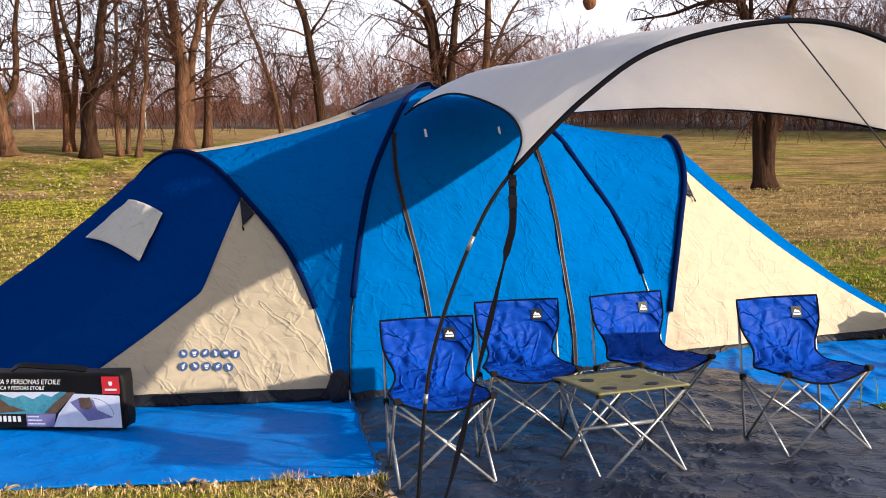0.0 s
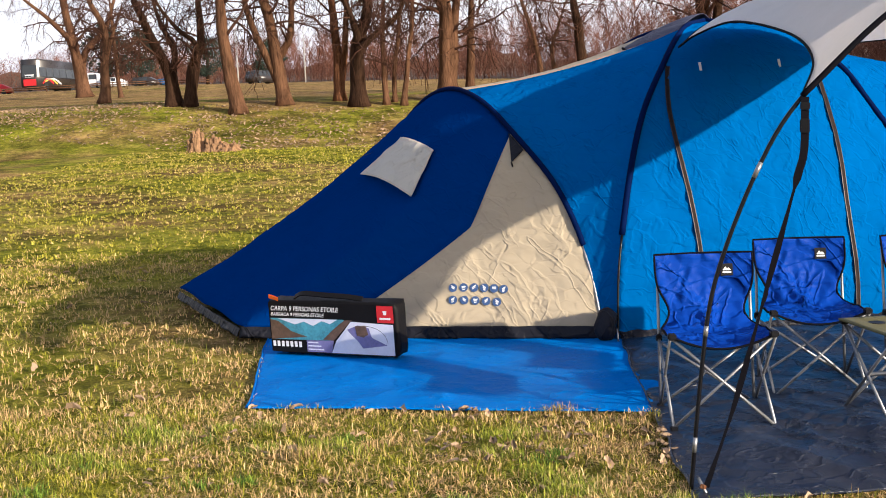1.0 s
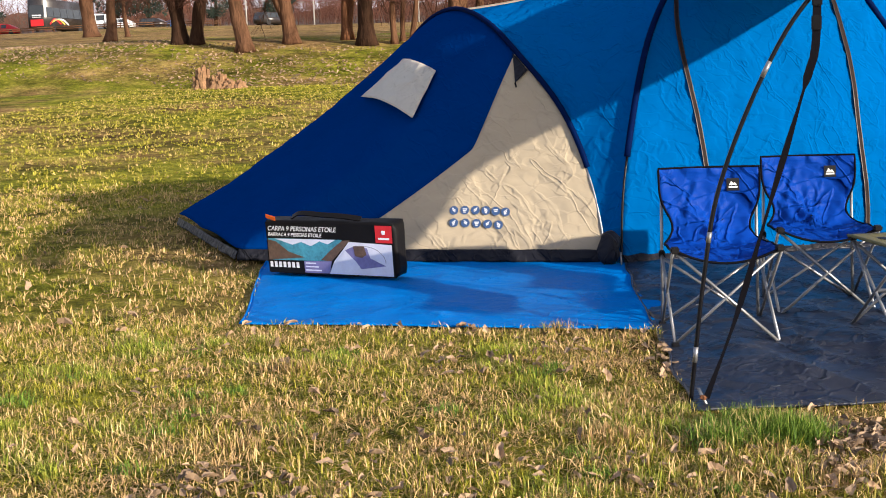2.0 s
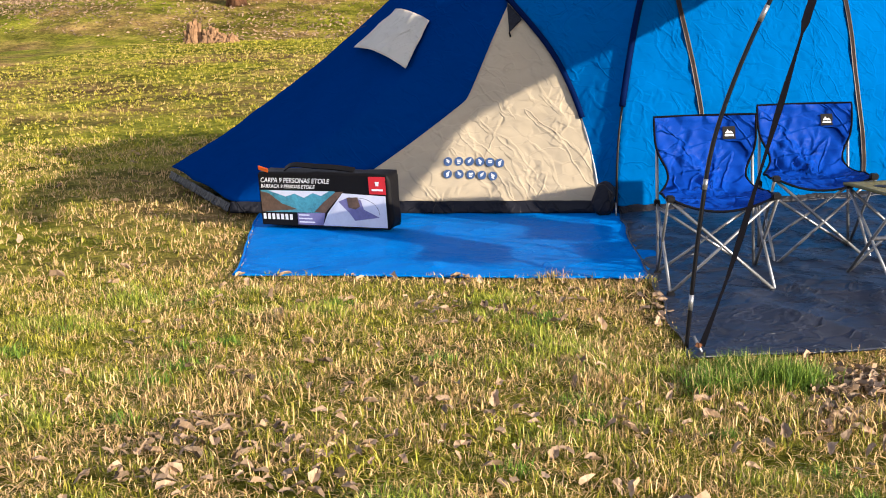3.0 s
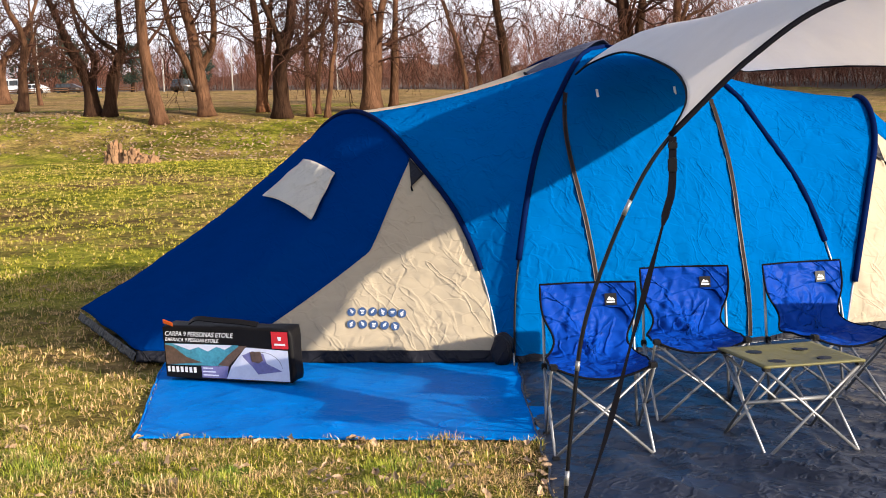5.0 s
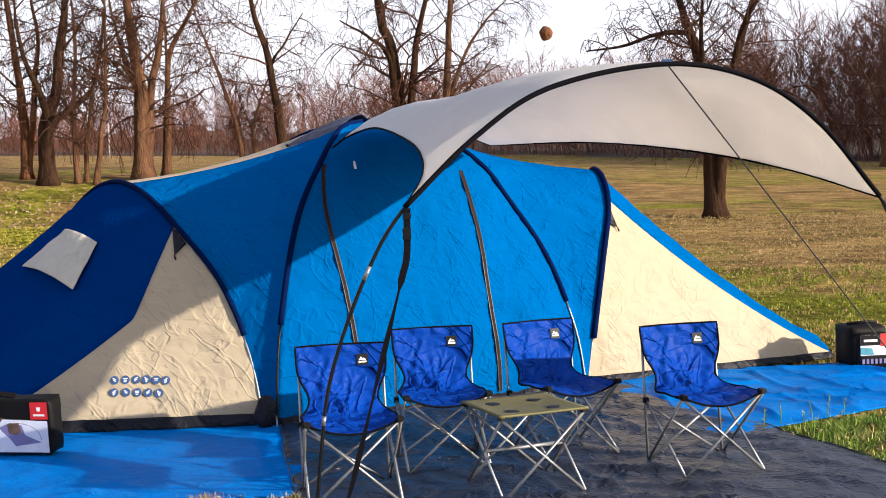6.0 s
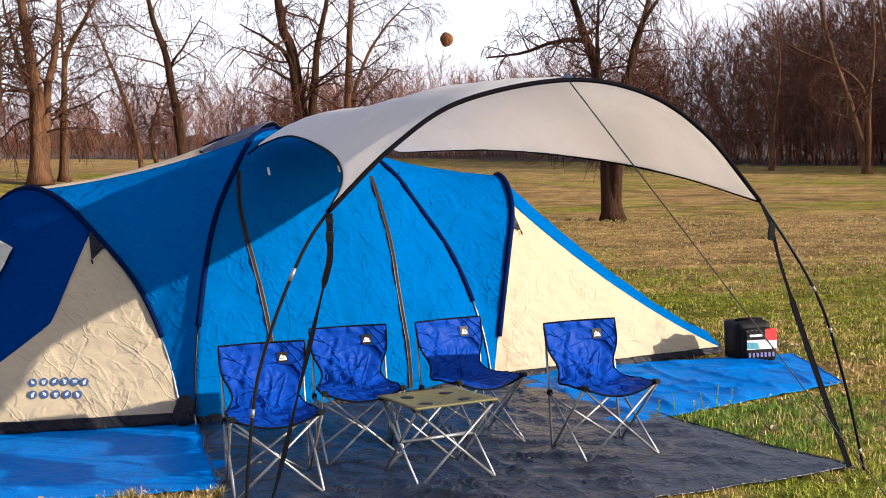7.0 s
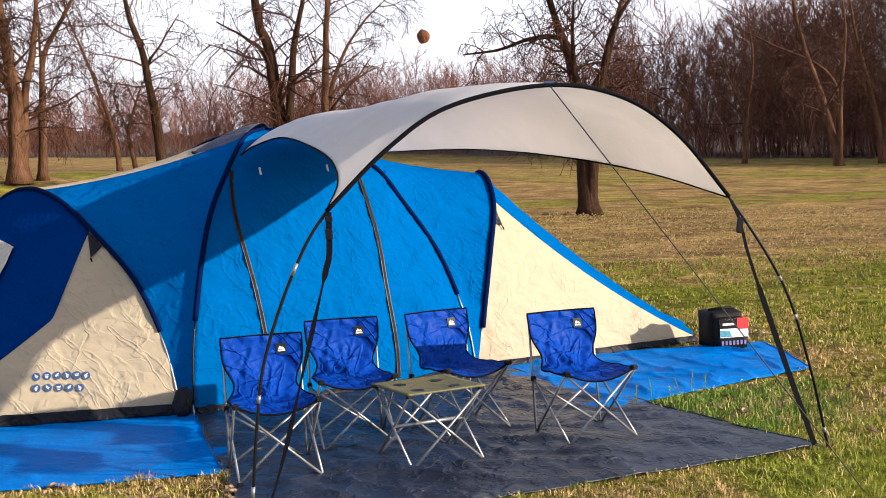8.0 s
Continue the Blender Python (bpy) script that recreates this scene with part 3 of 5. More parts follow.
# round printed symbols on the cream front
for row, count in ((0, 6), (1, 5)):
    for k in range(count):
        f = k / 5
        u = (0.190 - 0.048 * f) if row == 0 else (0.174 - 0.053 * f)
        v = (0.650 - 0.092 * f) if row == 0 else (0.733 - 0.073 * f)
        c = wing_l(u, v)
        du, dv = (wing_l(u - 0.01, v) - c), (wing_l(u, v + 0.01) - c)
        nrm = du.cross(dv).normalized()
        if nrm.y > 0:
            nrm = -nrm
        turn = nrm.to_track_quat("Z", "Y").to_matrix().to_4x4()
        m = Matrix.Translation(c + nrm * 0.011) @ turn
        bm = bmesh.new()
        bmesh.ops.create_cone(bm, cap_ends=True, segments=20, radius1=0.031, radius2=0.031, depth=0.003, matrix=m)
        disc = part("printed_symbol", bm, PRINT_BLUE, tent, "round blue printed symbol")
        bm = bmesh.new()
        for q in range(2 + (k + row) % 2):
            bmesh.ops.create_cube(bm, size=1.0, matrix=m @ pose(0, 0.008 - 0.011 * q, 0.002, 0, 0, 35 * ((k + 2 * row) % 3 - 1)) @ Matrix.Diagonal((0.03 - 0.006 * q, 0.006, 0.002, 1)))
        part("symbol_mark", bm, WHITE_TAPE, disc, "pale bars")
# bundled cloth and stake at the front corner
bm = bmesh.new()
bmesh.ops.create_icosphere(bm, subdivisions=3, radius=1.0, matrix=pose(-0.93, 7.42, 0.12) @ Matrix.Diagonal((0.075, 0.07, 0.12, 1)))
for vert in bm.verts:
    vert.co += Vector((1, 1, 1)) * 0.02 * noise.noise(vert.co * 14)
part("corner_pouch", bm, GROUNDSHEET, tent, "crumpled dark corner cloth", True)
tube("stake", [(-0.85, 7.40, 0.10), (-0.84, 7.36, 0.02)], 0.006, STEEL, tent, "bent steel stake")
# dark vent cap over the crossing of the poles


def cap(u, v):
    a = radians(75 + 172 * u)
    r = 0.64 * v
    x, y = APEX[0] + r * math.cos(a), APEX[1] + r * math.sin(a)
    return Vector((x, y, APEX[2] + 0.06 - 0.27 * v ** 1.5 + 0.03 * math.cos(4 * a) * v))


sheet("vent_cap", cap, 40, 12, DARK_MESH, tent, "dark navy vent cap over the dome", wrinkle=0.004)
tube("edging", [cap(k / 40, 1.0) for k in range(41)], 0.012, TRIM, tent, "black edging")

# ---- awning ----
AW_L = [(-0.45, 8.0, 1.99), (-0.3, 7.6, 2.04), (-0.04, 7.0, 2.06), (0.26, 5.8, 1.89), (0.35, 5.0, 1.72), (0.29, 4.38, 1.55)]
AW_R = [(0.74, 8.85, 2.0), (1.38, 7.3, 1.93), (1.80, 6.0, 1.81), (2.22, 5.5, 1.68), (2.55, 5.04, 1.52)]
AW_B = [(-0.45, 8.0, 1.99), (-0.28, 8.5, 2.17), (0.0, 8.75, 2.22), (0.35, 8.92, 2.16), (0.74, 8.85, 2.0)]
AW_H = [(0.29, 4.38, 1.55), (0.61, 4.48, 1.85), (0.95, 4.58, 2.06), (1.49, 4.73, 2.16), (1.91, 4.85, 2.09), (2.24, 4.95, 1.88), (2.55, 5.04, 1.52)]
aw_l, aw_r, aw_b, aw_h = (smooth_line(q, 60) for q in (AW_L, AW_R, AW_B, AW_H))
awning = thing("awning", "off-white fabric awning stretched over a black hoop", "awning")


def awning_surface(u, v):
    """u from one side edge to the other, v from the tent to the hoop."""
    side = at_line(aw_l, v).lerp(at_line(aw_r, v), u)
    ends = at_line(aw_b, u).lerp(at_line(aw_h, u), v)
    a, b, c, d = aw_l[0], aw_r[0], aw_r[-1], aw_l[-1]
    sag = Vector((0, 0, 0.10 * math.sin(math.pi * u) * math.sin(math.pi * v) ** 1.5))
    return side + ends - a.lerp(b, u).lerp(d.lerp(c, u), v) - sag


sheet("canopy", awning_surface, 70, 70, AWNING, awning, "off-white canopy cloth with black edging", wrinkle=0.008, freq=2.0)
tube("edging", aw_l, 0.007, TRIM, awning, "black edging")
tube("edging", aw_r, 0.007, TRIM, awning, "black edging")
tube("edging", aw_b, 0.008, TRIM, awning, "black edging")
HOOP_LEG_L = [(-0.15, 4.25, 0.0), (-0.10, 4.27, 0.5), (-0.04, 4.29, 0.86), (0.12, 4.33, 1.275), (0.29, 4.38, 1.55)]
HOOP_LEG_R = [(2.55, 5.04, 1.52), (2.88, 5.13, 1.01), (3.05, 5.18, 0.5), (3.16, 5.21, 0.0)]
hoop = smooth_line([*HOOP_LEG_L[:-1], *AW_H, *HOOP_LEG_R[1:]], 120)
tube("hoop_pole", hoop, 0.0085, BLACK_TUBE, awning, "black fibreglass hoop pole")
tube("hoop_sleeve", [p + Vector((0, -0.004, 0.004)) for p in aw_h], 0.012, TRIM, awning, "black pole sleeve")


# ---- chairs ----
def tube_between(name, a, b, r, material, parent, label=""):
    return tube(name, [Vector(a), Vector(b)], r, material, parent, label, sides=8)


def folding_chair(m, label):
    chair = thing("folding_chair", label, "chair", group="camping chairs")
    W, D, S, H = 0.238, 0.235, 0.45, 0.783      # half width, half depth, seat corner height, back height
    # front is -y
    top_y = D + 0.05
    for sx in (-1, 1):
        tube_between("back_post", (sx * W, D, 0.012), (sx * (W - 0.006), top_y + 0.014, H - 0.014), 0.0080, STEEL, chair)
        tube_between("leg", (sx * W, -D, 0.012), (-sx * W, -D + 0.02, S - 0.01), 0.008, STEEL, chair)
        tube_between("leg", (sx * W, D, 0.012), (-sx * W, D + 0.01, 0.34), 0.008, STEEL, chair)
        tube_between("leg", (sx * W, -D, 0.012), (sx * W, D + 0.012, 0.36), 0.008, STEEL, chair)
        tube_between("leg", (sx * W, D, 0.012), (sx * (W + 0.008), -D + 0.01, S - 0.01), 0.008, STEEL, chair)
        for y in (-D, D):
            box_part("foot", (0.035, 0.035, 0.02), pose(sx * W, y, 0.01), PLASTIC, chair, "black plastic foot", 0.004)
        box_part("corner_cap", (0.04, 0.045, 0.03), pose(sx * W, -D + 0.01, S), PLASTIC, chair, "black plastic corner", 0.006)
        box_part("slider", (0.03, 0.03, 0.035), pose(sx * W, D + 0.012, 0.36), PLASTIC, chair, "black plastic slider", 0.004)

    # one cloth: from the front edge of the seat, back, then up the backrest
    prof = smooth_line([(0, -D + 0.005, S), (0, -0.10, S - 0.03), (0, 0.08, S - 0.035), (0, 0.18, S + 0.0), (0, 0.235, 0.565), (0, 0.262, 0.68), (0, top_y, H)], 40)

    def cloth(u, v):
        p = at_line(prof, v)
        x = 2 * u - 1
        # narrow waist where the seat turns into the back
        wide = W * (1.0 - 0.25 * math.exp(-((v - 0.62) / 0.13) ** 2)) + 0.010
        q = Vector((x * wide, p.y, p.z))
        lift = (1 - v) ** 0.5 if v < 0.5 else 0.2 * (1 - v)
        q.z += 0.03 * x * x * max(0.0, 1 - abs(v - 0.28) / 0.33)
        q.z -= 0.065 * (1 - x * x) * max(0.0, 1 - v / 0.3)
        q.y += (0.03 * (1 - x * x)) * ease(0.5, 0.75, v)
        return q

    def pressed(u, v):
        q = cloth(u, v)
        k = ease(0.0, 0.15, v) * ease(1.0, 0.9, v) * ease(0, 0.1, u) * ease(1, 0.9, u)
        seed = Vector((m.translation.x * 3.1, m.translation.y * 2.3, 0))
        fan = math.sin(14 * math.atan2(u - 0.5, v - 0.35 + 1e-4) + 6 * noise.noise(seed))
        q += Vector((0, -0.7, 0.7)) * (0.005 * fan * math.exp(-((v - 0.5) / 0.2) ** 2) * k)
        # sharp pulled folds that run from the waist up and down
        for j in range(7):
            a = radians(-75 + 150 * (j + 0.6 * noise.noise(seed + Vector((j * 1.7, 0, 2)))) / 6)
            du, dv = u - 0.5 - 0.12 * math.sin(a), v - 0.60
            away = abs(du * math.cos(a) - dv * math.sin(a))
            along = abs(du * math.sin(a) + dv * math.cos(a))
            q += Vector((0, -0.8, 0.4)) * (0.013 * k * max(0.0, 1 - away / 0.035) * max(0.0, 1 - along / 0.36))
        return q

    body = sheet("seat_cloth", pressed, 40, 60, CHAIR_BLUE, chair, "royal blue canvas seat and back", wrinkle=0.010, freq=6.5, thick=0.003)
    rim = [cloth(0, k / 40) for k in range(41)] + [cloth(k / 12, 1) for k in range(1, 12)] + [cloth(1, 1 - k / 40) for k in range(41)] + [cloth(1 - k / 12, 0) for k in range(1, 13)]
    tube("binding", rim, 0.006, TRIM, body, "black edge binding", sides=6)
    # small square badge, plain bars for the maker's mark
    c = cloth(0.74, 0.885) + Vector((0, -0.008, 0))
    tilt = pose(c.x, c.y, c.z, -13, 0, 0)
    badge = box_part("badge", (0.062, 0.003, 0.062), tilt, PLASTIC, body, "small black square badge", 0)
    bm = bmesh.new()
    for x0, x1, top in ((-0.021, 0.007, 0.016), (-0.004, 0.021, 0.010)):
        vs = [bm.verts.new(tilt @ Vector(q)) for q in ((x0, -0.0035, -0.004), (x1, -0.0035, -0.004), ((x0 + x1) / 2, -0.0035, top))]
        bm.faces.new(vs)
    vs = [bm.verts.new(tilt @ Vector(q)) for q in ((-0.022, -0.0035, -0.018), (0.022, -0.0035, -0.018), (0.022, -0.0035, -0.009), (-0.022, -0.0035, -0.009))]
    bm.faces.new(vs)
    part("badge_mark", bm, WHITE_TAPE, badge, "white mark")
    chair.matrix_basis = m
    return chair


for x, y, yaw, label in ((-0.11, 5.43, 13, "royal blue folding camping chair near the awning pole"),
                         (0.36, 6.12, 11, "royal blue folding camping chair in front of the tent door"),
                         (1.09, 6.33, 27, "royal blue folding camping chair turned beside the table"),
                         (1.845, 5.90, 17, "royal blue folding camping chair standing apart")):
    folding_chair(pose(x, y, 0.016, 0, 0, yaw), label)


# ---- table ----
def folding_table(m):
    table = thing("folding_table", "low folding camping table with an olive cloth top", "table")
    W, D, H = 0.235, 0.24, 0.452

    def top(u, v):
        x, y = (2 * u - 1), (2 * v - 1)
        sag = 0.018 * (1 - x * x) * (1 - y * y)
        k = 1 - 0.05 * (1 - (x * y) ** 2) * (x * x + y * y) * 0.5
        return Vector((x * (W + 0.02) * k, y * (D + 0.02) * k, H - sag))

    sheet("tabletop", top, 24, 24, OLIVE, table, "olive canvas top with four cup holders", wrinkle=0.002, thick=0.012)
    for sx in (-1, 1):
        for sy in (-1, 1):
            bm = bmesh.new()
            bmesh.ops.create_cone(bm, cap_ends=True, segments=24, radius1=0.04, radius2=0.04, depth=0.006, matrix=pose(sx * 0.125, sy * 0.125, H - 0.004))
            part("cup_holder", bm, PLASTIC, table, "dark mesh cup holder")
            box_part("corner_cap", (0.035, 0.035, 0.02), pose(sx * W, sy * D, H - 0.012), PLASTIC, table, "black corner cap", 0.004)
            box_part("foot", (0.035, 0.035, 0.02), pose(sx * W, sy * D, 0.01), PLASTIC, table, "black plastic foot", 0.004)
        tube_between("leg", (sx * W, -D, 0.012), (-sx * W, -D, H - 0.02), 0.008, STEEL, table)
        tube_between("leg", (sx * W, D, 0.012), (-sx * W, D, H - 0.02), 0.008, STEEL, table)
        tube_between("leg", (sx * W, -D, 0.012), (sx * W, D, H - 0.02), 0.008, STEEL, table)
        tube_between("leg", (sx * W, D, 0.012), (sx * W, -D, H - 0.02), 0.008, STEEL, table)
    tube_between("cross_bar", (-W, 0.0, H / 2), (W, 0.0, H / 2), 0.011, STEEL, table, "flat grey cross bar")
    table.matrix_basis = m


folding_table(pose(0.815, 5.53, 0.016, 0, 0, 23))


# ---- bag with the tent's picture ----
def print_panel(name, pts, y, m, material, parent, label=""):
    """A flat printed shape: pts are (x, z) on the face at depth y."""
    bm = bmesh.new()
    bm.faces.new([bm.verts.new(m @ Vector((x, y, z))) for x, z in pts])
    return part(name, bm, material, parent, label)


def lettering(words, size, m, material, parent):
    cu = bpy.data.curves.new("words", "FONT")
    cu.body, cu.size, cu.extrude, cu.shear = words, size, 0.0006, 0.25
    tmp = new("words", cu)
    me = bpy.data.meshes.new_from_object(tmp.evaluated_get(bpy.context.evaluated_depsgraph_get()))
    bpy.data.objects.remove(tmp)
    me.materials.clear()
    me.materials.append(material)
    ob = new("lettering", me)
    ob.matrix_basis = m
    return child(ob, parent, "white lettering")


def quad(x0, z0, x1, z1):
    return [(x0, z0), (x1, z0), (x1, z1), (x0, z1)]


TEAL = surface("printed teal lake", (0.05, 0.25, 0.33), 0.5, var=0.6, scale=14, fine=60)
PALE = surface("printed pale sky", (0.62, 0.64, 0.74), 0.5, var=0.12, scale=9)
MAUVE = surface("printed mauve tent", (0.16, 0.15, 0.32), 0.5, var=0.3, scale=20)
EARTH = surface("printed brown hills", (0.10, 0.06, 0.04), 0.5, var=0.6, scale=25)


def soft_box(name, size, m, material, parent, label, crumple, cuts=10, square=0.10):
    bm = bmesh.new()
    bmesh.ops.create_cube(bm, size=1.0)
    bmesh.ops.subdivide_edges(bm, edges=bm.edges[:], cuts=cuts, use_grid_fill=True)
    for vert in bm.verts:
        q = vert.co * 2
        rounded = Vector((q.x, q.y, q.z))
        for a in range(3):
            b, c = (a + 1) % 3, (a + 2) % 3
            k = max(abs(q[b]), abs(q[c]))
            rounded[a] = q[a] * (1 - square * max(0.0, k - 0.75) / 0.25)
        w = Vector((rounded.x * size[0] / 2, rounded.y * size[1] / 2, rounded.z * size[2] / 2))
        w += Vector((0.3, 1, 0.8)) * crumple * noise.noise(w * 9)
        vert.co = m @ w
    return part(name, bm, material, parent, label, True)


bag = thing("tent_bag", "black zipped tent bag with a printed picture, standing upright", "bag")
BAG_AT = pose(-2.63, 6.70, 0.03, 4, 0, -9) @ Matrix.Diagonal((1, 1, 1.06, 1))
soft_box("bag_body", (0.985, 0.15, 0.345), BAG_AT @ pose(0, 0.08, 0.175), BAG_BLACK, bag, "black nylon bag", 0.008, 12, 0.04)
Y0 = -0.008
front = print_panel("print_sheet", quad(-0.47, 0.015, 0.48, 0.335), Y0, BAG_AT, BAG_BLACK, bag, "glossy printed front")
print_panel("picture", [(-0.46, 0.232), (0.10, 0.236), (0.13, 0.22), (0.02, 0.10), (-0.46, 0.095)], Y0 - 0.002, BAG_AT, TEAL, front, "teal lake picture")
print_panel("picture", [(-0.40, 0.231), (0.06, 0.235), (0.0, 0.205), (-0.06, 0.222), (-0.13, 0.19), (-0.20, 0.215), (-0.27, 0.195)], Y0 - 0.003, BAG_AT, PALE, front, "pale sky over mountains")
print_panel("picture", [(-0.46, 0.225), (-0.40, 0.215), (-0.30, 0.15), (-0.18, 0.118), (-0.46, 0.095)], Y0 - 0.004, BAG_AT, EARTH, front, "brown hillside picture")
print_panel("picture", [(0.11, 0.232), (0.17, 0.236), (0.02, 0.10), (-0.06, 0.105), (0.02, 0.17)], Y0 - 0.004, BAG_AT, EARTH, front, "brown hillside picture")
print_panel("picture", [(-0.19, 0.095), (0.02, 0.10), (0.0, 0.022), (-0.19, 0.022)], Y0 - 0.003, BAG_AT, MAUVE, front, "dark water picture")
print_panel("picture", [(0.16, 0.226), (0.47, 0.215), (0.47, 0.022), (0.0, 0.022), (0.04, 0.10)], Y0 - 0.005, BAG_AT, PALE, front, "pale lilac picture")
print_panel("picture", [(0.13, 0.175), (0.21, 0.205), (0.29, 0.19), (0.31, 0.13), (0.42, 0.085), (0.24, 0.06), (0.20, 0.11), (0.06, 0.095)], Y0 - 0.007, BAG_AT, MAUVE, front, "small mauve tent picture")
print_panel("picture", [(0.19, 0.20), (0.27, 0.205), (0.285, 0.15), (0.25, 0.13), (0.20, 0.14)], Y0 - 0.009, BAG_AT, EARTH, front, "dark tent door picture")
print_panel("picture", [(0.06, 0.095), (0.13, 0.175), (0.165, 0.14), (0.20, 0.11)], Y0 - 0.009, BAG_AT, PALE, front, "pale tent side picture")
tube("picture_line", [BAG_AT @ Vector((0.27 + 0.15 * math.cos(a / 10), Y0 - 0.004, 0.10 + 0.10 * math.sin(a / 10))) for a in range(0, 20)], 0.002, ROPE, front, "thin drawn arc", sides=5)
red = print_panel("red_label", quad(0.355, 0.225, 0.475, 0.33), Y0 - 0.003, BAG_AT, RED, front, "red maker's label")
print_panel("label_mark", quad(0.375, 0.245, 0.455, 0.257), Y0 - 0.005, BAG_AT, WHITE_TAPE, red, "white bar")
print_panel("label_mark", [(0.405, 0.275), (0.425, 0.275), (0.43, 0.30), (0.40, 0.30)], Y0 - 0.005, BAG_AT, WHITE_TAPE, red, "white mark")
for k in range(7):
    print_panel("symbol_bar", quad(-0.455 + 0.034 * k, 0.05, -0.433 + 0.034 * k, 0.085), Y0 - 0.004, BAG_AT, WHITE_TAPE, front, "tiny white symbol")
for k in range(3):
    print_panel("text_bar", quad(-0.18, 0.035 + 0.022 * k, -0.06 - 0.02 * k, 0.043 + 0.022 * k), Y0 - 0.004, BAG_AT, PALE, front, "small pale text bar")
lettering("CARPA 9 PERSONAS ETOILE", 0.042, BAG_AT @ pose(-0.455, Y0 - 0.004, 0.282, 90, 0, 0), WHITE_TAPE, front)
lettering("BARRACA 9 PESSOAS ETOILE", 0.032, BAG_AT @ pose(-0.455, Y0 - 0.004, 0.248, 90, 0, 0), WHITE_TAPE, front)
ribbon("handle", [BAG_AT @ Vector(q) for q in smooth_line([(-0.3, 0.06, 0.355), (-0.22, 0.04, 0.385), (-0.05, 0.03, 0.38), (0.1, 0.04, 0.372), (0.22, 0.06, 0.355)], 24)], 0.04, BAG_BLACK, bag, "black carrying handle", 0.008, (0.2, -0.6, 0.7))
box_part("tag", (0.075, 0.004, 0.03), BAG_AT @ pose(-0.43, 0.0, 0.362, 20, 14, 0), ORANGE, bag, "small orange tag", 0.001)

# ---- second bag by the far end ----
case = thing("carry_case", "black padded carry case with a printed label", "bag")
CASE_AT = pose(3.87, 9.24, 0.012, 0, 0, 8) @ Matrix.Diagonal((0.92, 1, 1, 1))
soft_box("case_body", (0.37, 0.32, 0.36), CASE_AT @ pose(0, 0.10, 0.195), BAG_BLACK, case, "black padded case", 0.012)
soft_box("front_pocket", (0.34, 0.10, 0.30), CASE_AT @ pose(0.015, -0.09, 0.165), BAG_BLACK, case, "black front pocket", 0.006, 6)
lab = print_panel("label_sheet", quad(-0.13, 0.13, 0.18, 0.30), -0.146, CASE_AT, PALE, case, "mauve printed label")
print_panel("label_top", quad(-0.13, 0.215, 0.06, 0.30), -0.149, CASE_AT, BAG_BLACK, lab, "dark band")
print_panel("label_words", quad(-0.10, 0.245, 0.03, 0.265), -0.151, CASE_AT, WHITE_TAPE, lab, "pale text bar")
print_panel("red_label", quad(0.06, 0.205, 0.18, 0.31), -0.150, CASE_AT, RED, lab, "red maker's label")
print_panel("picture", [(-0.13, 0.14), (0.0, 0.135), (-0.02, 0.19), (-0.13, 0.20)], -0.149, CASE_AT, TEAL, lab, "teal picture")
for k in range(7):
    print_panel("symbol_bar", quad(-0.115 + 0.041 * k, 0.06, -0.092 + 0.041 * k, 0.10), -0.149, CASE_AT, MAUVE, lab, "small mauve symbol")
tube("handle", smooth_line([CASE_AT @ Vector(q) for q in ((-0.14, 0.08, 0.375), (-0.05, 0.04, 0.39), (0.08, 0.04, 0.39), (0.15, 0.08, 0.375))], 16), 0.012, BAG_BLACK, case, "black handle")

# ---- straps and guy ropes of the awning ----
strap_l = smooth_line([(0.30, 4.37, 1.55), (0.295, 4.35, 1.35), (0.27, 4.34, 1.25), (0.14, 4.31, 0.78), (0.02, 4.30, 0.35), (-0.09, 4.26, 0.03)], 40)
wid = [0.03 if k < 9 else 0.017 + 0.007 * math.sin(k * 0.5) for k in range(41)]
ribbon("strap", strap_l, wid, TRIM, awning, "black webbing strap", 0.004, (0.2, -1, 0.1))
box_part("buckle", (0.036, 0.016, 0.055), pose(0.298, 4.352, 1.44), PLASTIC, awning, "black plastic buckle", 0.004)
box_part("buckle", (0.036, 0.016, 0.03), pose(0.300, 4.362, 1.515), PLASTIC, awning, "black plastic buckle", 0.004)
strap_r = smooth_line([(2.56, 5.03, 1.50), (2.60, 5.01, 1.38), (2.66, 5.03, 1.15), (2.86, 5.12, 0.6), (3.08, 5.22, 0.03)], 40)
ribbon("strap", strap_r, [0.018 if k < 14 else 0.034 for k in range(41)], TRIM, awning, "black webbing strap", 0.004, (0.2, -1, 0.1))
box_part("buckle", (0.036, 0.016, 0.09), pose(2.595, 5.0, 1.36, 0, 8, 0), PLASTIC, awning, "black plastic buckle", 0.004)
for height, half in ((1.275, 0.032), (0.66, 0.02), (0.05, 0.03)):
    k = min(range(4, 40), key=lambda i: abs(hoop[i].z - height))
    d = (hoop[k + 1] - hoop[k - 1]).normalized()
    tube("ferrule", [hoop[k] - d * half, hoop[k] + d * half], 0.0095, STEEL, awning, "pale metal ferrule")
for k in (98, 103, 117):
    tube("ferrule", [hoop[k].lerp(hoop[k + 1], 0.3), hoop[k].lerp(hoop[k + 1], 0.9)], 0.0095, STEEL, awning, "steel ferrule")
tube("guy_rope", [(1.49, 4.725, 2.165), (2.953, 4.278, 0.0)], 0.0032, ROPE, awning, "thin dark guy rope", 6)
box_part("loop", (0.05, 0.02, 0.012), pose(1.49, 4.72, 2.178), PRINT_BLUE, awning, "small blue loop", 0.003)
seam = [awning_surface(0.30 + 0.02 * k / 20, 0.94 - 0.5 * k / 20) - Vector((0, 0, 0.016)) for k in range(21)]
tube("seam", seam, 0.003, ROPE, awning, "thin stitched seam")
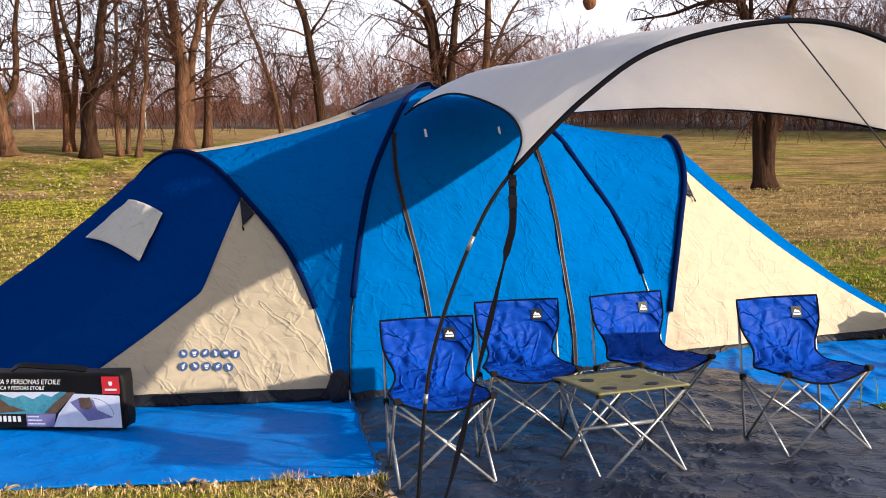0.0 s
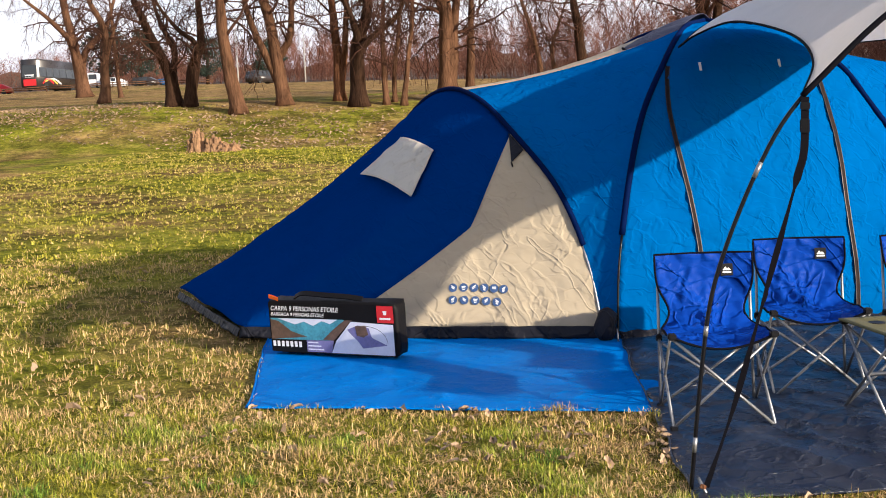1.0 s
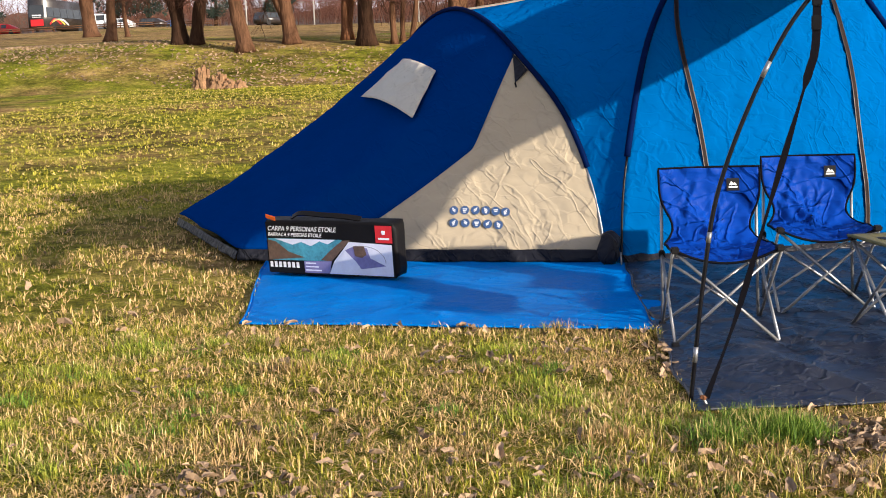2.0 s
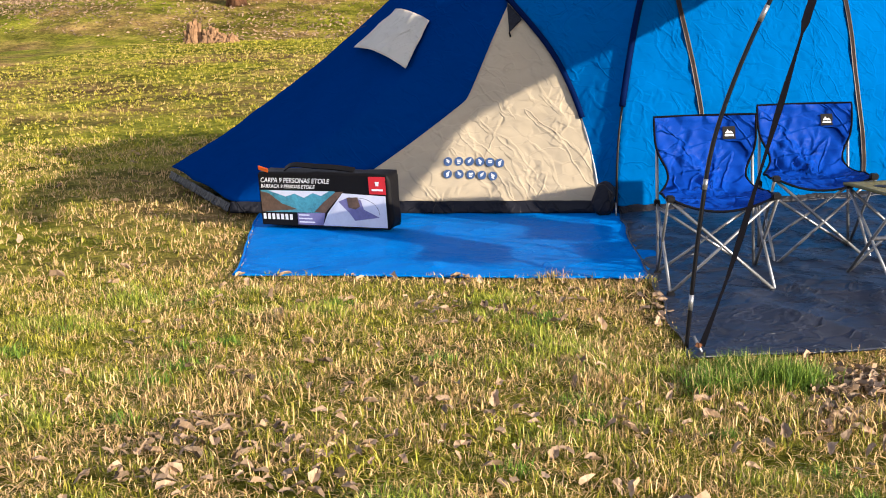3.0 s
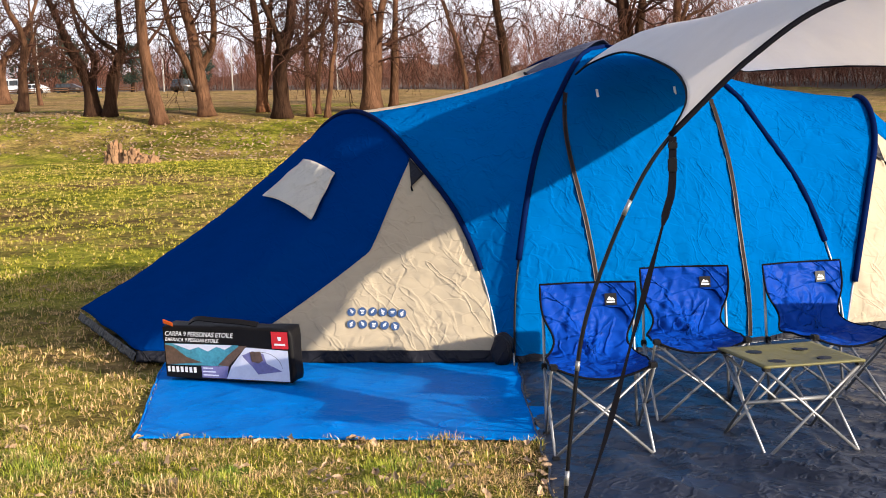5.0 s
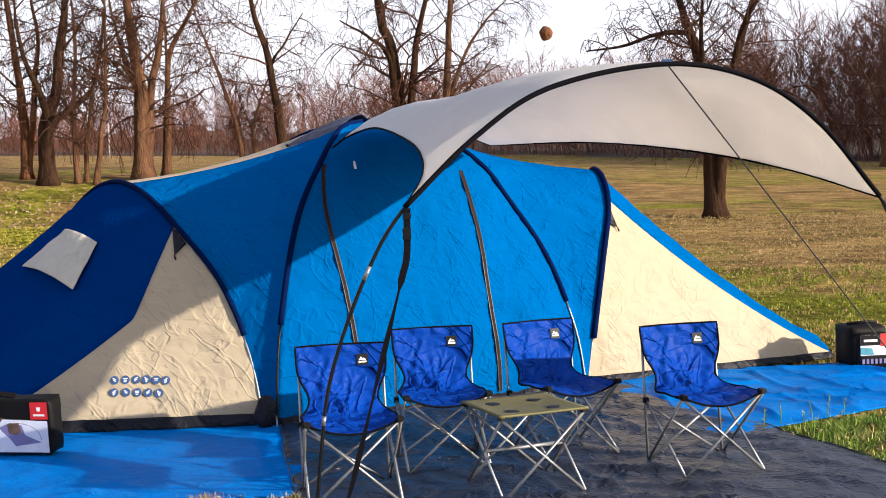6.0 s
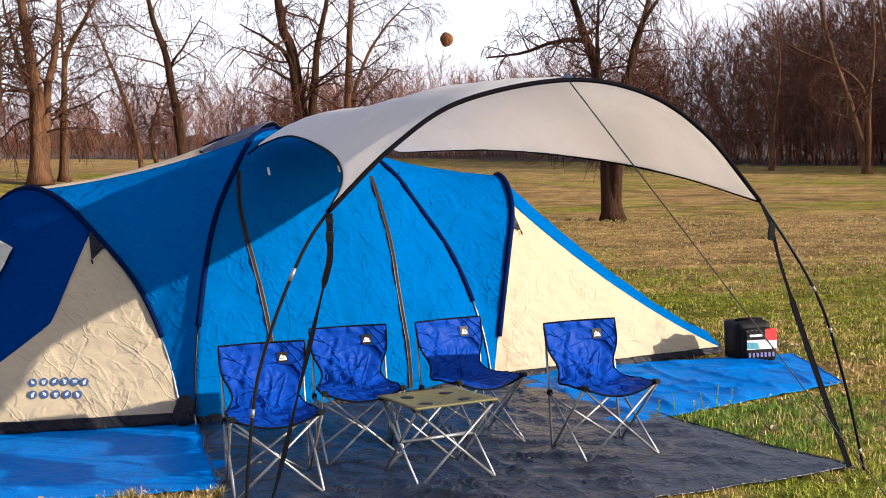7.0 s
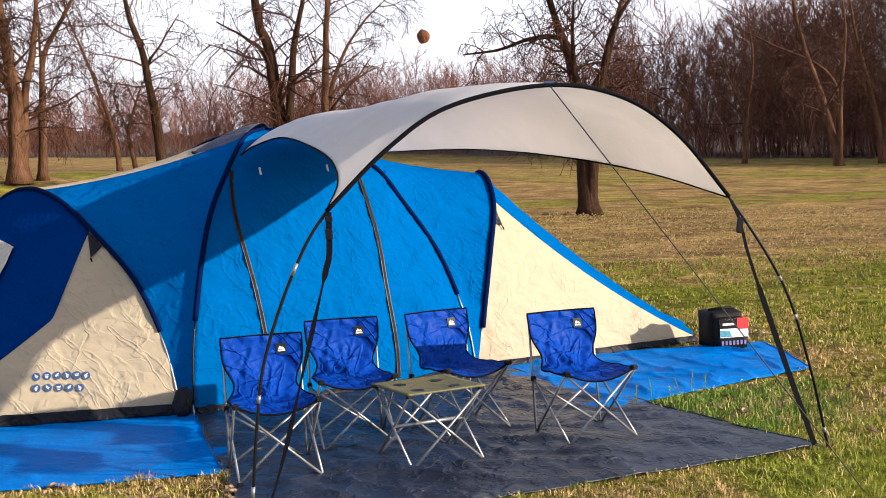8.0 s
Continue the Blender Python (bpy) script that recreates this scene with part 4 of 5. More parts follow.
tube("stake", [(-0.12, 4.25, 0.07), (-0.08, 4.22, 0.0)], 0.007, STEEL, awning, "steel stake")
# a small brown block stands for a dry leaf by the stake
box_part("stake_leaf", (0.025, 0.012, 0.018), pose(-0.10, 4.23, 0.04, 0, 20, 0), BARK_WARM, awning, "small faded brown leaf", 0.003)
wing_rope = thing("guy_rope", "thin guy rope from the wing to a ground stake", "rope")
tube("rope", [wing_l(0.52, 0.25) + Vector((-0.05, 0, 0.02)), Vector((-8.5, 13.5, terrain(-8.5, 13.5)))], 0.0016, ROPE, wing_rope, "", 5)
tube("stake", [(-8.5, 13.5, 0.0), (-8.53, 13.55, 0.12)], 0.006, STEEL, wing_rope, "steel stake")


# ---- trees ----
def grow(verts, faces, start, way, length, radius, level, rnd, droop, least):
    """One limb and what grows from it."""
    steps = 5 if level < 2 else 3
    line, d, p = [start.copy()], way.normalized(), start.copy()
    for k in range(steps):
        wob = Vector((rnd.gauss(0, 1), rnd.gauss(0, 1), rnd.gauss(0, 1))) * (0.16 if level < 2 else 0.24)
        d = (d + wob + Vector((0, 0, 0.10 - droop * level * 0.16))).normalized()
        p = p + d * (length / steps)
        line.append(p.copy())
    rad = [max(least, radius * (1 - 0.75 * k / steps)) for k in range(steps + 1)]
    tube_data(line, rad, 5 if level == 0 else (4 if level == 1 else 3), verts, faces)
    if level >= 3:
        return
    count = (7, 6, 5)[level]
    for k in range(count):
        f = 0.25 + 0.75 * (k + rnd.random()) / count
        i = min(int(f * steps), steps - 1)
        q = line[i].lerp(line[i + 1], f * steps - i)
        dd = (line[i + 1] - line[i]).normalized()
        side = dd.orthogonal().normalized()
        side.rotate(Matrix.Rotation(rnd.uniform(0, math.tau), 3, dd))
        grow(verts, faces, q, dd * rnd.uniform(0.35, 0.8) + side, length * rnd.uniform(0.38, 0.62), max(least, radius * 0.45), level + 1, rnd, droop, least)


def park_tree(x, y, r, stems, seed, bark):
    """A bare winter tree; stems are (sideways, up) from the foot of the trunk."""
    rnd = random.Random(seed)
    z = terrain(x, y) - 0.08
    foot = Vector((x, y, z))
    away = Vector((x, y, 0)).normalized()
    side = Vector((away.y, -away.x, 0))
    tree = thing("tree", "tall bare winter tree with rough brown bark", "tree", pose(0, 0, 0), "park trees")
    tv, tf, bv, bf = [], [], [], []
    for n, stem in enumerate(stems):
        lean = rnd.uniform(-0.25, 0.25) if n else 0.05
        pts = [foot] + [foot + side * dx + away * (dz * lean * 0.5) + Vector((0, 0, dz)) for dx, dz in stem]
        line = smooth_line(pts, 26)
        top = line[-1].z - z
        main = r if n == 0 else r * 0.72
        rad = []
        for q in line:
            h = len(rad) / 26
            flare = 1 + 0.42 * math.exp(-(q.z - z) / (1.1 * r))
            rad.append(max(0.02, main * (1 - (0.78 if n == 0 else 0.90) * h ** 0.8)) * flare * (1 + 0.10 * noise.noise(q * 1.7)))
        tube_data([q + Vector((0.06 * noise.noise(q * 0.9), 0.06 * noise.noise(q * 0.9 + Vector((7, 0, 0))), 0)) for q in line], rad, 12 if n == 0 else 9, tv, tf)
        for k in range(15):
            f = 0.28 + 0.72 * (k + rnd.random()) / 15
            i = min(int(f * 26), 25)
            d = (line[min(i + 1, 26)] - line[i]).normalized() if i < 26 else Vector((0, 0, 1))
            s2 = d.orthogonal().normalized()
            s2.rotate(Matrix.Rotation(rnd.uniform(0, math.tau), 3, d))
            grow(bv, bf, line[i], s2 + d * rnd.uniform(0.2, 0.9), top * rnd.uniform(0.20, 0.36) * (1.15 - 0.5 * f), max(0.03, rad[i] * 0.32), 1, rnd, rnd.uniform(0.5, 1.6), TWIG_LEAST)
    for q in tv:
        q += Vector((q.x - x, q.y - y, 0)).normalized() * (0.02 * noise.noise(Vector((q.x * 6, q.y * 6, q.z * 1.2))))
    child(mesh_object("trunk", tv, tf, bark), tree)
    child(mesh_object("crown", bv, bf, TWIG), tree, "bare brown branches and twigs")
    return tree


TWIG_LEAST = 0.0075
park_tree(-17.7, 36.4, 0.28, [[(-0.36, 3.02), (-0.4, 6.53), (-0.5, 9.65)]], 1, BARK)
park_tree(-16.7, 38.1, 0.27, [[(-0.23, 2.27), (-0.58, 4.13), (-0.62, 6.4), (-0.93, 9.29)], [(-0.17, 1.45), (0.35, 2.48), (0.45, 4.34), (0.76, 6.4), (1.24, 8.67)], [(-0.21, 1.03), (-1.09, 3.3), (-1.51, 6.4), (-1.86, 8.26)]], 2, BARK)
park_tree(-15.1, 39.6, 0.21, [[(-0.11, 2.73), (-0.42, 6.31), (-0.63, 9.04)], [(0.25, 2.1), (0.53, 5.05), (0.42, 6.31), (0.63, 8.83)]], 3, BARK_WARM)
park_tree(-13.9, 38.2, 0.30, [[(0.06, 2.02), (0.4, 3.23), (0.71, 5.24), (1.01, 8.47)], [(0.16, 1.92), (1.51, 3.13), (1.92, 4.34), (2.62, 5.24)], [(0.1, 2.22), (-0.6, 4.44), (-0.81, 6.65)]], 4, BARK_DARK)
park_tree(-13.0, 38.6, 0.12, [[(-0.04, 2.22), (0.1, 4.45), (0.0, 7.69)]], 5, BARK)
park_tree(-12.9, 39.2, 0.10, [[(0.16, 2.05), (0.72, 4.91), (1.02, 7.37)]], 6, BARK)
park_tree(-12.3, 38.5, 0.11, [[(0.2, 1.6), (0.44, 3.41), (0.5, 6.21), (0.3, 8.02)]], 7, BARK)
park_tree(-11.0, 39.6, 0.36, [[(0.02, 1.6), (0.0, 3.4), (-0.22, 5.4), (-0.4, 8.6)], [(0.22, 1.6), (0.38, 3.2), (0.80, 5.2), (1.1, 8.2)], [(0.05, 2.6), (-0.5, 4.4), (-0.9, 6.4)]], 8, BARK)
park_tree(-10.5, 40.7, 0.18, [[(0.13, 2.5), (0.29, 4.38), (1.25, 6.25), (2.08, 7.92)], [(0.08, 2.08), (0.21, 4.58), (0.1, 7.92)]], 9, BARK)
park_tree(-7.9, 51.4, 0.27, [[(-0.21, 2.57), (-0.67, 5.65), (-1.24, 7.71), (-1.8, 10.8)], [(-0.5, 4.6), (0.1, 6.0), (1.0, 7.4)]], 10, BARK_DARK)
park_tree(-10.6, 55.2, 0.14, [[(-0.19, 1.94), (-0.97, 4.58), (-1.86, 7.08), (-2.22, 8.89)]], 11, BARK)
park_tree(-10.1, 56.5, 0.13, [[(-0.23, 1.99), (0.14, 3.26), (0.71, 4.82)], [(-0.17, 1.7), (-0.85, 3.69), (-1.13, 5.39)]], 12, BARK)
park_tree(-2.6, 54.2, 0.46, [[(-0.49, 6.36), (-0.89, 7.44), (-1.22, 9.87), (-1.62, 13.12)], [(0.27, 3.38), (0.59, 6.36), (1.22, 9.06), (1.62, 12.31)], [(-0.6, 5.8), (-1.5, 7.0), (-2.9, 7.9)]], 13, BARK_DARK)
park_tree(-0.8, 55.4, 0.30, [[(0.28, 5.94), (0.5, 9.25), (0.69, 12.57)], [(0.33, 4.0), (1.1, 6.2), (2.3, 8.0), (3.6, 9.2)], [(0.5, 4.28), (1.66, 5.11), (2.49, 6.21)]], 14, BARK)
park_tree(7.3, 31.8, 0.31, [[(-0.13, 3.12), (-0.36, 4.43), (-0.74, 5.74), (-1.23, 7.22)], [(0.08, 3.12), (0.62, 4.26), (1.02, 5.74), (1.39, 6.89), (1.97, 8.2)], [(-0.16, 3.28), (-0.26, 4.76), (-0.2, 6.56)], [(-0.33, 4.35), (-0.66, 5.22), (-1.56, 5.25), (-2.46, 5.0), (-3.53, 4.92)], [(0.57, 4.26), (1.48, 6.23), (2.62, 6.31)]], 15, BARK_DARK)
park_tree(35.2, 78.4, 0.34, [[(-0.85, 4.24), (-2.54, 10.17), (-2.97, 13.99)], [(0.21, 5.09), (0.64, 10.17), (0.0, 13.99)], [(-0.34, 6.36), (-4.66, 9.33), (-8.05, 11.44)]], 16, BARK)
park_tree(-52.5, 80.7, 0.57, [[(-0.57, 3.79), (-1.18, 7.81), (-1.42, 12.31)], [(-0.66, 3.79), (-1.42, 5.21), (-4.26, 7.81), (-6.63, 8.76)], [(0.09, 3.31), (1.89, 5.45), (2.84, 8.05), (3.79, 10.89)]], 17, BARK)
park_tree(-29.3, 46.5, 0.27, [[(0.14, 1.63), (0.27, 3.26), (-0.41, 4.88), (-1.09, 6.78)], [(0.14, 1.63), (0.54, 2.98), (1.09, 4.61)]], 18, BARK)
park_tree(-36.4, 59.6, 0.15, [[(-0.17, 2.75), (-0.27, 5.84), (0.0, 8.25)]], 19, BARK)
park_tree(-20.8, 37.6, 0.29, [[(-0.13, 1.27), (-0.68, 2.5), (-1.27, 3.99), (-1.7, 5.09)], [(0.04, 1.23), (0.11, 2.12), (-0.42, 3.39), (-0.64, 5.09)]], 20, BARK_DARK)
park_tree(-20.1, 37.5, 0.25, [[(0.17, 1.47), (0.53, 2.31), (0.5, 4.0), (0.63, 5.47)], [(0.38, 2.1), (-0.21, 2.73), (-0.84, 3.57), (-1.26, 4.84)]], 21, BARK_DARK)

park_tree(42.0, 86.0, 0.30, [[(-0.5, 4.5), (-1.6, 9.5), (-2.4, 15.0)], [(0.3, 4.0), (1.0, 9.0), (1.6, 14.5)], [(-0.4, 4.2), (-2.6, 8.5), (-5.0, 12.0)]], 31, BARK)
park_tree(33.0, 92.0, 0.22, [[(0.3, 4.0), (0.9, 8.5), (0.6, 12.5)], [(0.2, 3.6), (-1.2, 7.5), (-2.6, 10.5)]], 32, BARK)
# a round mud nest hangs among the twigs
nest = thing("bird_nest", "round tan mud nest up in bare branches", "nest")
bm = bmesh.new()
bmesh.ops.create_icosphere(bm, subdivisions=3, radius=0.24, matrix=pose(3.25, 40.0, 7.15))
for vert in bm.verts:
    vert.co += Vector((0.5, 0.5, 1.3)) * 0.06 * noise.noise(vert.co * 5)
part("mud_shell", bm, BARK_WARM, nest, "", True)


# ---- far woods ----
def wood_prototypes(count, seed, boughs=26, twigs=9):
    """Slender bare trees one unit high: a stem, boughs and flat slivers for the finest twigs."""
    rnd = random.Random(seed)
    out = []
    for k in range(count):
        v, f = [], []
        h = rnd.uniform(0.8, 1.15)
        line, p, d = [Vector((0, 0, -0.02))], Vector((0, 0, -0.02)), Vector((rnd.gauss(0, 0.08), rnd.gauss(0, 0.08), 1))
        for j in range(6):
            d = (d + Vector((rnd.gauss(0, 0.1), rnd.gauss(0, 0.1), 0.1))).normalized()
            p = p + d * (h / 6)
            line.append(p.copy())
        tube_data(line, [0.0062 * (1 - 0.8 * j / 6) for j in range(7)], 4, v, f)
        for j in range(boughs):
            t = 0.06 + 0.94 * (j + rnd.random()) / boughs
            q = at_line(line, t)
            a = rnd.uniform(0, math.tau)
            w = Vector((math.cos(a), math.sin(a), rnd.uniform(0.4, 1.8))).normalized()
            ln = rnd.uniform(0.14, 0.32) * (1.2 - 0.5 * t)
            tip = q + w * ln + Vector((rnd.gauss(0, 0.04), rnd.gauss(0, 0.04), 0.03))
            tube_data([q, tip], [0.0026, 0.0012], 3, v, f)
            for i in range(twigs):
                b = q.lerp(tip, rnd.uniform(0.15, 1.0))
                w2 = (w + Vector((rnd.gauss(0, 0.7), rnd.gauss(0, 0.7), rnd.gauss(0.4, 0.5)))).normalized() * rnd.uniform(0.06, 0.16)
                s2 = w2.orthogonal().normalized() * 0.0016
                s2.rotate(Matrix.Rotation(rnd.uniform(0, math.tau), 3, w2.normalized()))
                n = len(v)
                v += [b - s2, b + s2, b + w2]
                f.append((n, n + 1, n + 2))
        out.append((np.array([tuple(q) for q in v]), f))
    return out


def scatter(name, protos, places, material, label, category):
    """Many small plants joined in one mesh."""
    allv, allf, base = [], [], 0
    for k, (x, y, z, s, a) in enumerate(places):
        v, f = protos[k % len(protos)]
        c, sn = math.cos(a), math.sin(a)
        w = np.column_stack([x + s * (v[:, 0] * c - v[:, 1] * sn), y + s * (v[:, 0] * sn + v[:, 1] * c), z + s * v[:, 2]])
        allv.append(w)
        allf += [tuple(i + base for i in q) for q in f]
        base += len(v)
    ob = mesh_object(name, np.concatenate(allv).tolist(), allf, material, smooth=False)
    return tagged(ob, label, category, kind="stuff")


def woods_floor(edge):
    """Leaf-covered sheet over the field under the trees; its made-up rise darkens gaps."""
    verts, faces = [], []
    n = 100
    for k in range(n + 1):
        q = at_line(edge, k / n)
        for j in range(9):
            back = -2.5 + 9.0 * j + (1.5 * noise.noise(Vector((q.x * 0.2, q.y * 0.2, 1))) if j == 0 else 0)
            x, y = q.x + back * 0.35, q.y + back
            verts.append((x, y, terrain(x, y) + (0.1 if 0 < j else -0.15) + 0.10 * j * j * (0.75 + 0.9 * noise.noise(Vector((q.x * 0.16, q.y * 0.16, 3 + 0.1 * j))))))
    for k in range(n):
        for j in range(8):
            a = k * 9 + j
            faces.append((a, a + 9, a + 10, a + 1))
    tagged(mesh_object("woods_floor", verts, faces, LITTER), "dark brown litter sheet under the woods, raised behind to fill gaps", "ground", kind="structure")


def woods():
    rnd = random.Random(41)
    edge = smooth_line([(130, 30, 28), (78, 80, 25), (47, 112, 17.5), (30, 129, 13), (14, 143, 11.5), (-25, 180, 11.5), (-80, 235, 11), (-150, 290, 12), (-230, 310, 11), (-320, 300, 11)], 200)
    woods_floor(edge)
    places = []
    for k in range(1450):
        q = edge[int(200 * (rnd.random() ** 1.5))]
        back = abs(rnd.gauss(0, 1)) * 18
        x, y = q.x + back * 0.35 + rnd.gauss(0, 1.5), q.y + back + rnd.gauss(0, 1.5)
        places.append((x, y, terrain(x, y), q.z * rnd.uniform(0.65, 1.15), rnd.uniform(0, math.tau)))
    # the wood is thickest at its near end
    for k in range(230):
        q = edge[int(20 + 55 * rnd.random())]
        back = rnd.uniform(0, 22)
        x, y = q.x + back * 0.35 + rnd.gauss(0, 1.5), q.y + back
        places.append((x, y, terrain(x, y), q.z * rnd.uniform(0.7, 1.1), rnd.uniform(0, math.tau)))
    scatter("woods", wood_prototypes(10, 5, 28, 11), places, WOODS_TWIG, "dense reddish brown bare winter woods beyond the field", "woods")
    for count, low, high, boughs, deep in ((800, 0.25, 0.5, 16, 16), (1500, 0.07, 0.32, 10, 10)):
        places = []
        for k in range(count):
            q = edge[int(200 * rnd.random() ** 1.4)]
            back = rnd.uniform(-1, deep)
            x, y = q.x + back * 0.35 + rnd.gauss(0, 1), q.y + back
            places.append((x, y, terrain(x, y), q.z * rnd.uniform(low, high), rnd.uniform(0, math.tau)))
        scatter("undergrowth", wood_prototypes(6, 9 + boughs, boughs, 11), places, WOODS_TWIG, "thick brown scrub along the wood's edge", "shrubs")


woods()


# ---- far side of the park: road, vehicles, lamps ----
def vehicle(name, x, y, yaw, length, width, height, paint, label, category, hood=0.0, stripe=None):
    """A body with a tapered upper part, glass bands and four wheels; the front is towards +x."""
    car = thing(name, label, category, group="parked vehicles")
    wheel_r = 0.32 if height < 2.5 else 0.5
    bm = bmesh.new()
    low = height * (0.55 if height < 2.5 else 0.42)
    top_in = 0.12 if height < 2.5 else 0.05
    rows = [(-length / 2, length / 2, width / 2, wheel_r * 0.6), (-length / 2, length / 2, width / 2, low),
            (-length / 2 + top_in * 2, length / 2 - hood - top_in * 2, width / 2 - top_in, height * 0.96), (-length / 2 + top_in * 3, length / 2 - hood - top_in * 4, width / 2 - top_in * 1.6, height)]
    rings = [[bm.verts.new(q) for q in ((a, -w, z), (b, -w, z), (b, w, z), (a, w, z))] for a, b, w, z in rows]
    for r0, r1 in zip(rings, rings[1:]):
        for k in range(4):
            bm.faces.new((r0[k], r0[(k + 1) % 4], r1[(k + 1) % 4], r1[k]))
    bm.faces.new(rings[-1])
    bm.faces.new(list(reversed(rings[0])))
    bmesh.ops.bevel(bm, geom=bm.edges[:], offset=0.06, segments=2, affect="EDGES")
    part("body", bm, paint, car, "", True)
    z0, z1 = low + 0.06, height * 0.92
    n = 3 if height < 2.5 else 6
    span = length - hood - top_in * 5
    for side in (-1, 1):
        for k in range(n):
            xa = -length / 2 + top_in * 2.5 + span * k / n + 0.05
            box_part("window", (span / n - 0.1, 0.04, z1 - z0), pose(xa + span / n / 2, side * (width / 2 - top_in * 0.45), (z0 + z1) / 2, side * 6), WINDOW_GLASS, car, "dark window", 0.01)
        for fx in (-0.32, 0.32):
            bm = bmesh.new()
            bmesh.ops.create_cone(bm, cap_ends=True, segments=18, radius1=wheel_r, radius2=wheel_r, depth=0.24, matrix=pose(fx * length, side * (width / 2 - 0.1), wheel_r, 90))
            part("wheel", bm, TYRE, car, "black wheel")
        if stripe is not None:
            for k in range(3):
                line = smooth_line([(-length * 0.42 + k * 0.5, side * (width / 2 + 0.03), low * 0.5 + 0.3 * k), (-length * 0.3 + k, side * (width / 2 + 0.03), low * 0.9), (-length * 0.15 + k, side * (width / 2 + 0.03), low * 0.55)], 12)
                ribbon("painted_swirl", line, 0.22, stripe[k % len(stripe)], car, "bright painted swirl", 0.02, (0, side, 0))
    for end in (-1, 1):
        xe = length / 2 if end > 0 else -length / 2
        if hood < 0.1 or end < 0:
            box_part("window", (0.05, width * 0.8, z1 - z0), pose(xe - end * top_in, 0, (z0 + z1) / 2, 0, -end * 5), WINDOW_GLASS, car, "dark window", 0.01)
        if stripe is not None:
            box_part("painted_panel", (0.04, width * 0.7, low * 0.5), pose(xe + end * 0.03, 0, low * 0.6), stripe[0], car, "red painted panel", 0.01)
            box_part("painted_panel", (0.04, width * 0.5, 0.35), pose(xe + end * 0.03, 0, low * 1.1), PAINT_WHITE, car, "white panel", 0.01)
    car.matrix_basis = pose(x, y, terrain(x, y), 0, 0, yaw)
    return car


YELLOW = surface("yellow paint", (0.75, 0.50, 0.08), 0.4, var=0.05)
vehicle("coach", -95.0, 138.0, 96, 11.0, 2.6, 4.1, PAINT_DARK, "dark double-deck coach with red and yellow swirls", "coach", 0, (RED, YELLOW, PAINT_WHITE))
vehicle("car", -104.5, 139.0, 12, 4.2, 1.75, 1.5, RED, "red car parked beside the coach", "car", 1.1)
vehicle("minibus", -104.0, 161.0, 12, 5.6, 2.0, 2.4, PAINT_WHITE, "white minibus parked along the road", "minibus", 0.8)
vehicle("car", -99.0, 160.0, 8, 4.3, 1.75, 1.5, PAINT_WHITE, "white car parked along the road", "car", 1.1)
vehicle("car", -98.0, 168.0, 5, 4.2, 1.75, 1.5, PAINT_DARK, "dark car parked along the road", "car", 1.1)
vehicle("car", -132.0, 236.0, 10, 4.2, 1.7, 1.45, PAINT_BLUE, "small blue car far off on the grass", "car", 1.1)
vehicle("car", -56.0, 122.0, 70, 4.2, 1.7, 1.45, PAINT_DARK, "dark car parked among trees", "car", 1.1)


def lamp_post(x, y, h):
    post = thing("street_lamp", "tall slim pale street lamp post", "street lamp", group="street lamps")
    z = terrain(x, y)
    v, f = tube_data([Vector((x, y, z)), Vector((x, y, z + h * 0.5)), Vector((x, y, z + h))], [0.13, 0.1, 0.07], 8)
    child(mesh_object("mast", v, f, CONCRETE), post)
    tube("arm", smooth_line([(x, y, z + h), (x + 0.6, y - 0.2, z + h + 0.35), (x + 1.7, y - 0.5, z + h + 0.45)], 8), 0.05, CONCRETE, post)
    box_part("lamp_head", (0.7, 0.25, 0.14), pose(x + 1.9, y - 0.55, z + h + 0.42), CONCRETE, post, "grey lamp head", 0.03)


for x, y in ((-112, 145), (-97, 158), (-92, 172), (-80, 165), (-75, 180), (-68, 185), (-60, 190)):
    lamp_post(x, y, 10.5)


def guard_rail():
    rail = thing("guard_rail", "low weathered roadside guard rail", "guard rail")
    for k in range(10):
        x, y = -104 + 4.0 * k, 122.0 + 1.2 * k
        tube_between("post", (x, y, terrain(x, y) - 0.1), (x, y, terrain(x, y) + 0.75), 0.07, BARK, rail)
        if k < 9:
            x2, y2 = x + 4.0, y + 1.2
            for dz in (0.4, 0.65):
                tube_between("bar", (x, y - 0.08, terrain(x, y) + dz), (x2, y2 - 0.08, terrain(x2, y2) + dz), 0.06, BARK, rail)


guard_rail()


def pine(x, y, h, seed):
    rnd = random.Random(seed)
    tree = thing("pine_tree", "broad dark green pine tree", "tree", group="far pines")
    z = terrain(x, y)
    v, f = tube_data([Vector((x, y, z - 0.2)), Vector((x + 0.2, y, z + h * 0.5)), Vector((x, y, z + h * 0.85))], [0.35, 0.25, 0.08], 8)
    child(mesh_object("trunk", v, f, BARK_DARK), tree)
    verts, faces = [], []
    for k in range(70):
        a, t = rnd.uniform(0, math.tau), rnd.random()
        r = h * 0.42 * math.sqrt(rnd.random()) * math.sin(math.pi * (0.15 + 0.8 * t)) ** 0.6
        c = Vector((x + r * math.cos(a), y + r * math.sin(a), z + h * (0.25 + 0.75 * t)))
        for j in range(45):
            d = Vector((rnd.gauss(0, 1), rnd.gauss(0, 1), rnd.gauss(0, 0.7))).normalized()
            q = c + d * (h * 0.085 * rnd.random() ** 0.5)
            e = d.orthogonal().normalized() * h * 0.012
            n = len(verts)
            verts += [q - e, q + e, q + d * h * 0.05]
            faces.append((n, n + 1, n + 2))
    child(mesh_object("crown", verts, faces, PINE, False), tree, "clumps of dark needles")


